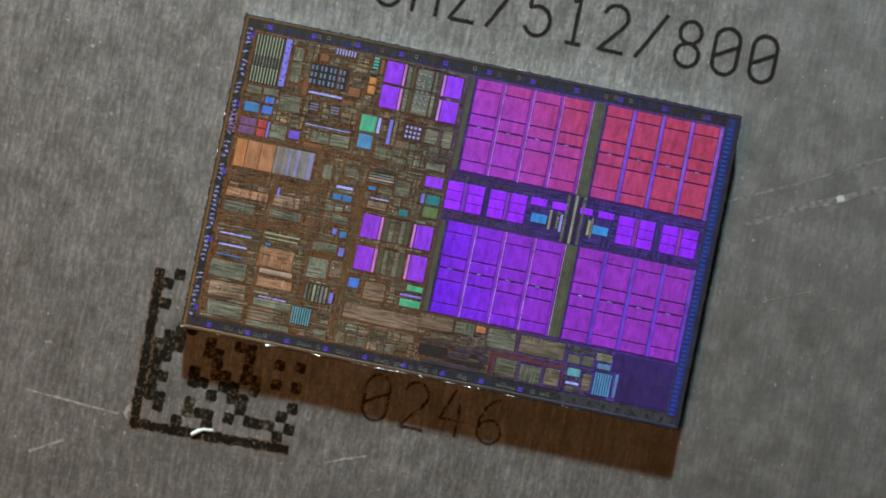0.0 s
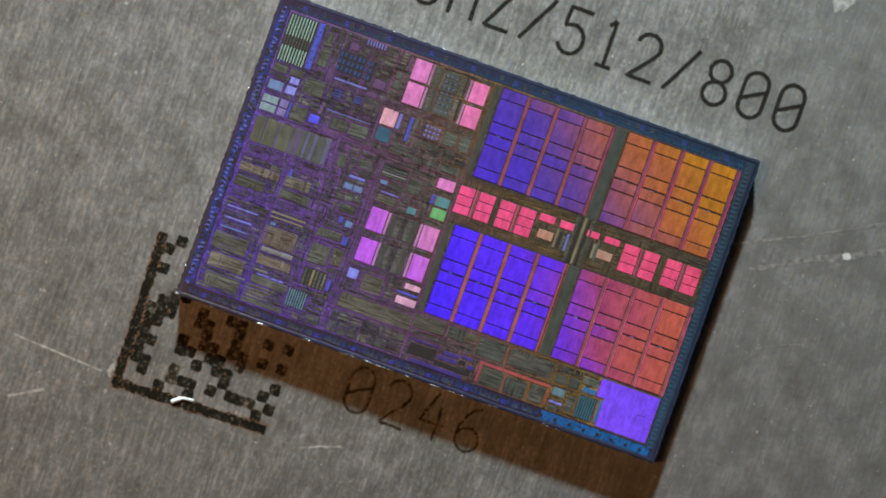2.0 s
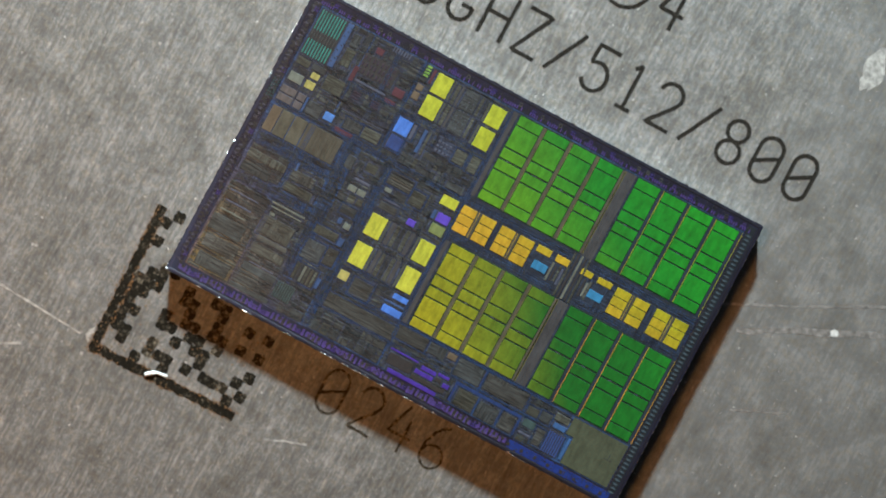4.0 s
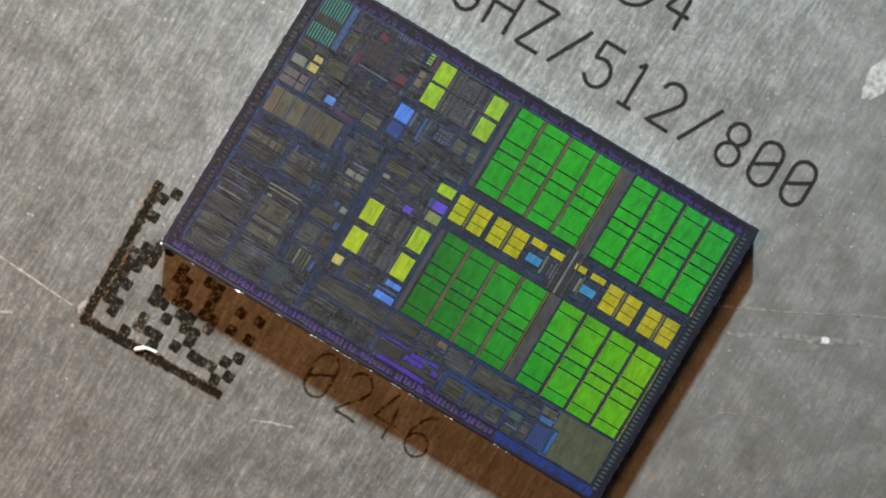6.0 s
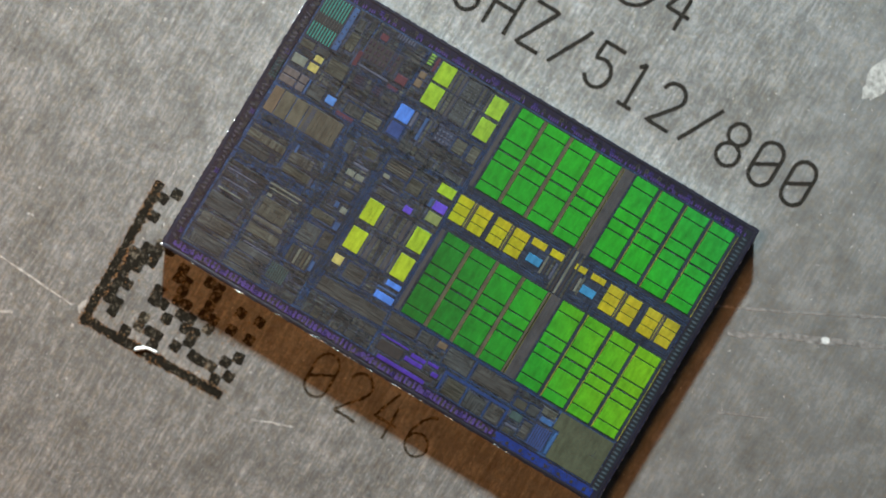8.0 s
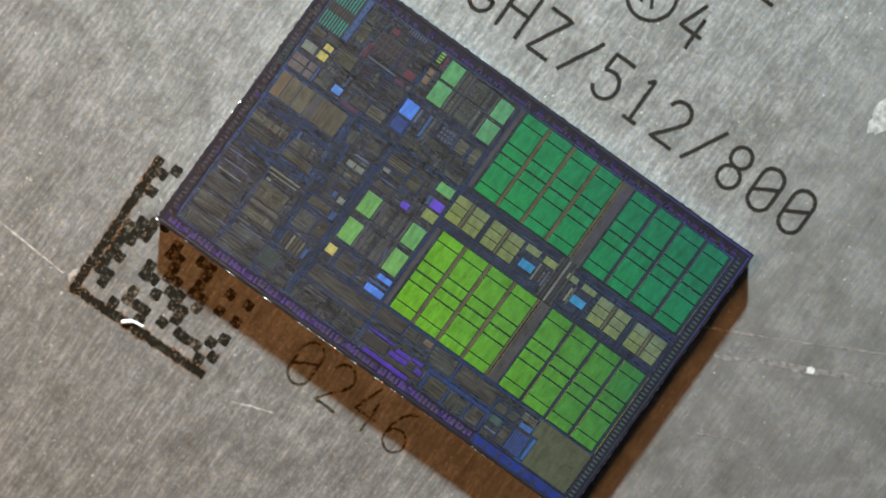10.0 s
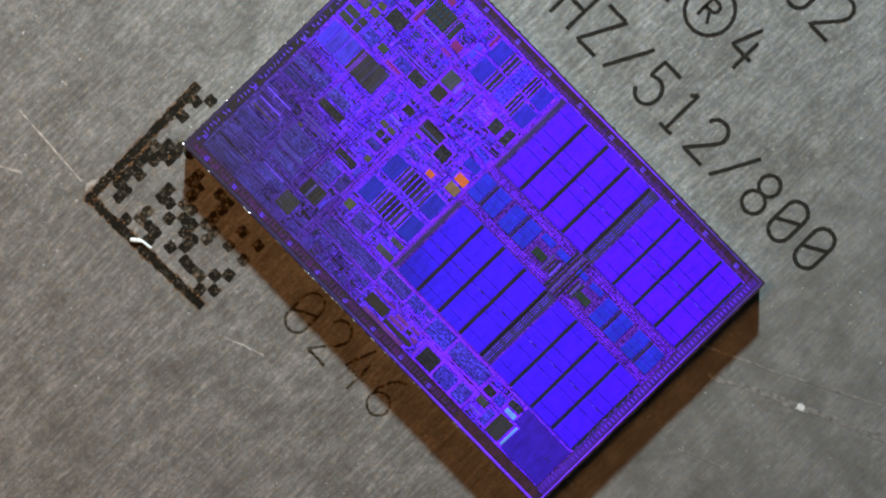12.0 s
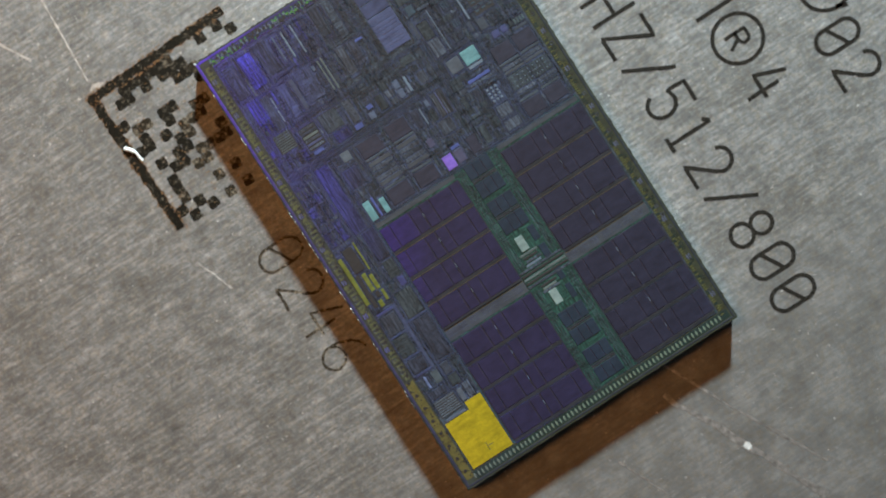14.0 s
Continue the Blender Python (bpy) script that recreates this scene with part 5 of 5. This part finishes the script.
# parallel wires in the wide channels
for x0, x1, y0, y1 in ((-4.32, -3.96, -0.10, 1.15), (-4.13, -3.94, -3.2, -0.12), (-3.08, -2.90, -2.9, 1.15)):
    n = int((x1 - x0) / 0.055)
    for k in range(n):
        slab("bus_wire", x0 + 0.055 * k, y0 + rng.uniform(0, 0.2), x0 + 0.055 * k + 0.022, y1 - rng.uniform(0, 0.2), T, T + 0.009, (DARKLOGIC, BLUEWIRE)[k % 2], die)
for x0, x1, y in ((-6.7, -4.4, -0.12), (-6.7, -4.4, -0.05), (-6.7, -4.4, 0.03), (-6.7, -4.4, 0.11), (-6.7, -4.4, -1.10), (-6.7, -4.4, -1.18), (-6.7, -4.3, -1.26), (-6.7, -0.7, 1.12), (-4.3, -0.7, 1.17), (-4.3, -0.7, 1.22)):
    slab("bus_wire", x0, y, x1 - rng.uniform(0, 0.3), y + 0.022, T, T + 0.0095, BLUEWIRE, die)

# bundles of long wires along the main channels
for x, y0, y1 in ((-5.45, -4.1, 1.1), (-4.28, -4.1, 4.1), (-3.52, 1.25, 4.1), (-3.04, -4.1, 2.65), (-0.68, -2.7, 4.1), (-2.92, -4.1, 1.1)):
    for k in range(3):
        slab("channel_wire", x + 0.048 * k, y0 + rng.uniform(0, 0.15), x + 0.048 * k + 0.022, y1 - rng.uniform(0, 0.15), T, T + 0.0134, LONGWIRE, die)
for y, x0, x1 in ((1.13, -6.7, -0.7), (-0.10, -6.7, -4.3), (2.53, -5.2, -0.7), (-2.78, -2.8, 4.4), (-2.06, -2.8, -0.7), (-1.22, -6.7, -4.3), (-3.44, -2.8, 4.4), (0.12, -2.85, -1.3)):
    for k in range(3):
        slab("channel_wire", x0 + rng.uniform(0, 0.2), y + 0.046 * k, x1 - rng.uniform(0, 0.2), y + 0.046 * k + 0.02, T, T + 0.0132, LONGWIRE, die)

# rungs across the channels
rungs = {0: [], 1: []}
for x0, x1, y0, y1, step in ((-4.30, -3.98, -4.08, 1.06, 0.062), (-3.08, -2.90, -4.08, 1.06, 0.058), (-0.72, -0.63, -2.7, 4.08, 0.066), (-3.54, -3.42, 1.26, 4.06, 0.060), (-5.46, -5.42, -4.0, 1.0, 0.07)):
    n = int((y1 - y0) / step)
    for k in range(n):
        if rng.random() < 0.85:
            y = y0 + step * k
            rungs[k % 2].append((x0 + rng.uniform(0, 0.05), y, x1 - rng.uniform(0, 0.05), y + 0.020, T, T + 0.0112))
for y0, y1, x0, x1, step in ((-2.87, -2.74, -2.8, -0.72, 0.060), (1.10, 1.24, -6.7, -0.72, 0.064), (-1.31, -1.06, -6.7, -4.36, 0.060), (-0.16, 0.10, -6.7, -4.36, 0.064), (2.50, 2.62, -5.1, -0.72, 0.060)):
    n = int((x1 - x0) / step)
    for k in range(n):
        if rng.random() < 0.8:
            x = x0 + step * k
            rungs[k % 2].append((x, y0 + rng.uniform(0, 0.05), x + 0.020, y1 - rng.uniform(0, 0.05), T, T + 0.0112))
joined("channel_rung", rungs[0], LONGWIRE, die)
joined("channel_rung", rungs[1], DARKLOGIC, die)

# fine wires over the routing channels and logic
wires = {0: [], 1: [], 2: [], 3: []}
for k in range(5200):
    x, y = rng.uniform(-6.75, -0.65), rng.uniform(-4.1, 4.1)
    l = rng.uniform(0.08, 0.5)
    r = (x, y, x + l, y + 0.014) if rng.random() < 0.55 else (x, y, x + 0.014, y + l)
    if r[2] < -0.62 and r[3] < 4.12 and not clash(r):
        wires[k % 4].append((*r, T, T + 0.0145))
for k in range(1300):
    x, y = rng.uniform(-0.5, 4.9), rng.uniform(-4.1, -2.78)
    l = rng.uniform(0.06, 0.4)
    r = (x, y, x + l, y + 0.014) if rng.random() < 0.6 else (x, y, x + 0.014, y + l)
    if r[3] < -2.76 and not clash(r):
        wires[k % 4].append((*r, T, T + 0.0145))
for k, film in enumerate((BRIGHTLOGIC, MESH, DARKLOGIC, MESH)):
    joined("fine_wiring", wires[k], film, die)

# vias and single cells too small to pick apart
dots = {0: [], 1: []}
for k in range(5200):
    if k % 5:
        x, y = rng.uniform(-6.75, -0.65), rng.uniform(-4.1, 4.1)
    else:
        x, y = rng.uniform(-0.55, 4.3), rng.uniform(-4.1, -2.78)
    s, q = rng.uniform(0.018, 0.034), rng.uniform(0.016, 0.03)
    if not clash((x, y, x + s, y + q)):
        dots[k % 2].append((x, y, x + s, y + q, T, T + 0.0155))
for x0, y0, x1, y1, n in ((-0.55, 0.03, 2.8, 0.25, 150), (3.5, 0.03, 6.7, 0.25, 150), (-0.55, 1.11, 2.8, 1.36, 150), (3.5, 1.11, 6.7, 1.36, 150), (6.72, -4.0, 6.82, 4.1, 160)):
    for k in range(n):
        x, y = rng.uniform(x0, x1), rng.uniform(y0, y1)
        dots[0].append((x, y, x + rng.uniform(0.015, 0.05), y + 0.018, T, T + 0.0135))
joined("via_field", dots[0], MESH, die)
joined("via_field", dots[1], BRIGHTLOGIC, die)

# supply lines drawn round the larger macros
rims = []
for x0, y0, x1, y1 in ((-0.64, -3.20, 0.41, -2.74), (0.41, -3.20, 1.34, -2.74), (1.34, -3.36, 2.25, -2.74), (2.27, -3.36, 3.66, -2.74), (1.70, -4.11, 2.40, -3.52), (2.42, -4.11, 3.12, -3.52),
                       (3.14, -4.11, 3.68, -3.52), (3.70, -3.36, 4.12, -3.02), (4.12, -3.36, 4.52, -2.98), (4.20, -4.04, 4.56, -3.47), (-2.82, -3.38, -0.56, -2.87), (-4.06, -2.46, -3.42, -1.80),
                       (-3.42, -2.34, -3.02, -1.76), (-4.04, -1.67, -3.26, -1.33), (-3.66, -0.81, -3.14, -0.49), (-2.08, 0.30, -1.58, 0.81), (-2.37, -2.75, -1.69, -2.16), (-4.02, -3.13, -3.26, -2.54),
                       (-2.89, 0.54, -2.06, 1.00), (-1.55, 1.94, -1.11, 2.42), (-1.06, 1.90, -0.70, 2.46), (-4.73, 1.32, -4.13, 1.72), (-4.13, 1.32, -3.54, 1.74), (-3.42, 1.90, -2.76, 2.47), (-3.42, 1.43, -2.90, 1.90)):
    t = 0.011
    rims += [(x0 - t, y0 - t, x1 + t, y0 + t, T, T + 0.0146), (x0 - t, y1 - t, x1 + t, y1 + t, T, T + 0.0147), (x0 - t, y0 + t, x0 + t, y1 - t, T, T + 0.0148), (x1 - t, y0 + t, x1 + t, y1 - t, T, T + 0.0149)]
joined("macro_outline", rims, LONGWIRE, die)

# driver cells and vias of the pad ring, uneven along the lower edge
rng = random.Random(91)
drivers, vias = [], []
x = -6.8
while x < 3.5:
    n = rng.choice((2, 2, 3))
    w = rng.uniform(0.035, 0.055)
    y0, y1 = -4.40 + rng.uniform(0, 0.05), -4.20 + rng.uniform(-0.05, 0.02)
    for k in range(n):
        drivers.append((x + k * 0.085, y0, x + k * 0.085 + w, y1 - rng.choice((0, 0.06)), T, T + 0.0060))
    if rng.random() < 0.6:
        drivers.append((x, y1 - 0.05, x + (n - 1) * 0.085 + w, y1, T, T + 0.0064))
    x += n * 0.085 + rng.choice((0.06, 0.10, 0.22))
for k in range(420):
    x, y = rng.uniform(-6.9, 6.9), rng.choice((-4.42, -4.36, -4.28, -4.22, -4.18)) + rng.uniform(-0.02, 0.02)
    vias.append((x, y, x + rng.uniform(0.015, 0.04), y + rng.uniform(0.015, 0.04), T, T + 0.0098))
for k in range(260):
    x, y = rng.uniform(-6.9, 6.9), rng.uniform(4.18, 4.40)
    vias.append((x, y, x + rng.uniform(0.012, 0.03), y + rng.uniform(0.015, 0.04), T, T + 0.0098))
joined("driver_cell", drivers, TEETH, die)
joined("ring_via", vias, VOID, die)

# ---- contact pads round the edge ----


def pad_mesh(name, dx, dy, material):
    me = bpy.data.meshes.new(name)
    n = 8
    v = [(dx * MM * math.cos(2 * math.pi * (k + 0.5) / n), dy * MM * math.sin(2 * math.pi * (k + 0.5) / n), z * MM) for z in (0, 0.012) for k in range(n)]
    me.from_pydata(v, [], [tuple(range(n, 2 * n))] + [(k, (k + 1) % n, n + (k + 1) % n, n + k) for k in range(n)])
    me.materials.append(material)
    return me


def bar_mesh(dx, dy, material):
    me = bpy.data.meshes.new("contact_bar")
    v = [(x * MM, y * MM, z * MM) for z in (0, 0.008) for x, y in ((-dx, -dy), (dx, -dy), (dx, dy), (-dx, dy))]
    me.from_pydata(v, [], [(4, 5, 6, 7), (0, 1, 5, 4), (1, 2, 6, 5), (2, 3, 7, 6), (3, 0, 4, 7)])
    me.materials.append(material)
    return me


def outline_mesh(name, boxes, material):
    """Thin bars (x, y, half width, half height) joined into one small contact."""
    me = bpy.data.meshes.new(name)
    v, f = [], []
    for x, y, dx, dy in boxes:
        n = len(v)
        v += [((x + a) * MM, (y + b) * MM, z * MM) for z in (0, 0.010) for a, b in ((-dx, -dy), (dx, -dy), (dx, dy), (-dx, dy))]
        f += [(n + 4, n + 5, n + 6, n + 7), (n, n + 1, n + 5, n + 4), (n + 1, n + 2, n + 6, n + 5), (n + 2, n + 3, n + 7, n + 6), (n + 3, n, n + 4, n + 7)]
    me.from_pydata(v, [], f)
    me.materials.append(material)
    return me


FRAME = ((-0.038, 0, 0.009, 0.055), (0.038, 0, 0.009, 0.055), (0, 0.046, 0.029, 0.009), (0, -0.046, 0.029, 0.009))
CROSS = ((0, 0, 0.010, 0.07), (-0.045, 0.035, 0.026, 0.022), (0.045, 0.035, 0.026, 0.022), (-0.045, -0.035, 0.026, 0.022), (0.045, -0.035, 0.026, 0.022))
PADS = [pad_mesh("contact_pad", 0.04, 0.05, PAD), pad_mesh("contact_pad", 0.05, 0.055, EDGEFILM), pad_mesh("contact_pad", 0.05, 0.05, VOID), pad_mesh("contact_pad", 0.085, 0.03, TOOTH)]
BARS_UP = [bar_mesh(0.035, 0.10, TEETH), bar_mesh(0.05, 0.07, TEETH), bar_mesh(0.03, 0.05, VOID), bar_mesh(0.035, 0.09, EDGEFILM)]
FRAMES = [outline_mesh("contact_frame", FRAME, TAN), outline_mesh("contact_frame", FRAME, TEETH), outline_mesh("contact_frame", FRAME, EDGEFILM)]
TICKS = [bar_mesh(0.018, 0.05, TEETH), bar_mesh(0.018, 0.055, EDGEFILM)]
MARKS = outline_mesh("contact_cross", CROSS, VIOLETMARK)
SIDE_MARKS = outline_mesh("contact_cross", [(y, x, dy, dx) for x, y, dx, dy in CROSS], VIOLETMARK)
DASHES = [bar_mesh(0.012, 0.05, SEAL), bar_mesh(0.05, 0.014, PAD), bar_mesh(0.06, 0.035, VOID), bar_mesh(0.055, 0.012, SPARKLE)]


def pad(x, y, mesh, name="contact_pad"):
    ob = new(name, mesh)
    ob.parent = die
    ob.matrix_basis = pose(x * MM, y * MM, (T + 0.001) * MM)


picks = random.Random(77)
for i in range(98):
    x = -6.85 + 0.141 * i
    if i % 9 == 3:
        pad(x, 4.31, MARKS, "contact_cross")
    elif picks.random() < 0.45:
        pad(x, 4.32 + picks.uniform(-0.02, 0.02), FRAMES[picks.choice((0, 2, 1))], "contact_frame")
    for dx in (0.0, 0.07):
        pad(x + dx, 4.23 + picks.uniform(-0.01, 0.01), TICKS[picks.choice((0, 0, 1))], "contact_tick")
    if x < 3.6:
        if i % 8 == 3:
            pad(x, -4.32, MARKS, "contact_cross")
        else:
            pad(x, -4.28 + picks.uniform(-0.03, 0.02), BARS_UP[picks.choice((0, 0, 1))], "contact_bar")
            if picks.random() < 0.6:
                pad(x + 0.07, -4.32 + picks.uniform(-0.02, 0.02), FRAMES[picks.choice((0, 0, 1))], "contact_frame")
        if picks.random() < 0.4:
            pad(x + 0.07, -4.24, PADS[2])
    elif i % 3 == 0:
        pad(x, -4.32, PADS[2])
for i in range(64):
    y = -4.15 + 0.131 * i
    pad(-6.95 + picks.uniform(-0.05, 0.05), y, PADS[picks.choice((2, 2, 0, 2))] if picks.random() < 0.6 else DASHES[2], "contact_pad")
    if picks.random() < 0.8:
        pad(-6.97 + picks.uniform(-0.04, 0.04), y + 0.065, DASHES[3], "contact_dash")
        pad(-6.97 + picks.uniform(-0.04, 0.04), y + 0.03, DASHES[3], "contact_dash")
    pad(-7.04 + picks.uniform(-0.02, 0.02), y + 0.06, DASHES[picks.choice((0, 1, 2))], "contact_dash")
    pad(-6.87 + picks.uniform(-0.02, 0.02), y + 0.05, DASHES[picks.choice((0, 1, 1, 2))], "contact_dash")
    if i % 15 == 2:
        pad(-6.90, y, SIDE_MARKS, "contact_cross")
    pad(6.95, y, PADS[3])
chips = random.Random(9)


def edge_chip(x, y, size):
    """A small splinter broken out of the sawn edge, its faces catching the light."""
    bm = bmesh.new()
    bmesh.ops.create_icosphere(bm, subdivisions=1, radius=1)
    for v in bm.verts:
        v.co = Vector((v.co.x * size * chips.uniform(0.6, 1.8), v.co.y * size * chips.uniform(0.5, 1.1), v.co.z * size * 0.6)) * MM
    ob = part("edge_chip", bm, CHIPPED, die)
    ob.location = (x * MM, y * MM, (T - 0.007) * MM)


for k in range(70):
    group = chips.choice((-5.9, -4.6, -3.3, -1.9, -1.5, -0.9, -0.4, 0.6, 1.3, 2.4, 4.1))
    edge_chip(group + chips.gauss(0, 0.16), -4.545 + chips.uniform(-0.012, 0.012), chips.uniform(0.012, 0.030))
for k in range(80):
    edge_chip(-7.19 + chips.uniform(-0.01, 0.012), chips.uniform(-4.5, 4.4), chips.uniform(0.006, 0.02))
for k in range(36):
    edge_chip(chips.uniform(-7.1, 7.1), 4.545, chips.uniform(0.006, 0.014))
edge_chip(-7.17, -4.52, 0.05)

# ragged rim where the saw broke small shells out of the silicon
for k in range(150):
    side = chips.randrange(4)
    u = chips.uniform(-1, 1)
    x, y = ((-7.2, 4.5 * u), (7.2, 4.5 * u), (7.15 * u, 4.55), (7.15 * u, -4.55))[side]
    bm = bmesh.new()
    bmesh.ops.create_icosphere(bm, subdivisions=1, radius=1)
    for v in bm.verts:
        a, b = chips.uniform(0.03, 0.10), chips.uniform(0.012, 0.028)
        v.co = Vector((v.co.x * (b if side < 2 else a), v.co.y * (a if side < 2 else b), v.co.z * 0.012)) * MM
    part("rim_shell", bm, VOID, die).location = (x * MM, y * MM, (T - 0.008) * MM)

# ---- a curl of lint on the plate ----
lint = tagged(new("lint_fibre"), "short white curled lint fibre lying on the etched mark", "lint")


def fibre(name, pts, radius):
    bm = bmesh.new()
    rings = []
    for i, (x, y, z) in enumerate(pts):
        a, b = Vector(pts[max(0, i - 1)]), Vector(pts[min(len(pts) - 1, i + 1)])
        d = (b - a).normalized()
        side = Vector((-d.y, d.x, 0)).normalized()
        up = d.cross(side)
        r = radius * (0.55 if i in (0, len(pts) - 1) else 1.0) * (1 + 0.25 * math.sin(2.3 * i))
        rings.append([bm.verts.new((Vector((x, y, z)) + side * r * 1.5 * math.cos(q * math.pi / 3) + up * r * math.sin(q * math.pi / 3)) * MM) for q in range(6)])
    for r0, r1 in zip(rings, rings[1:]):
        for q in range(6):
            bm.faces.new((r0[q], r0[(q + 1) % 6], r1[(q + 1) % 6], r1[q]))
    bm.faces.new(rings[0])
    bm.faces.new(rings[-1][::-1])
    return part(name, bm, FLAKE, lint)


fibre("thread", [(-6.40 + 0.03 * i, -7.60 + 0.024 * i - 0.004 * math.sin(0.9 * i), 0.035 + 0.015 * math.sin(0.31 * i)) for i in range(10)], 0.038)
fibre("loose_end", [(-6.13 + 0.034 * i, -7.385 + 0.004 * i, 0.04 - 0.002 * i) for i in range(11)], 0.026)


def motions():
    walk(plate, turned(0.0))
    walk(die, turned(TOP))
    walk(lint, turned(TOP))


motions()
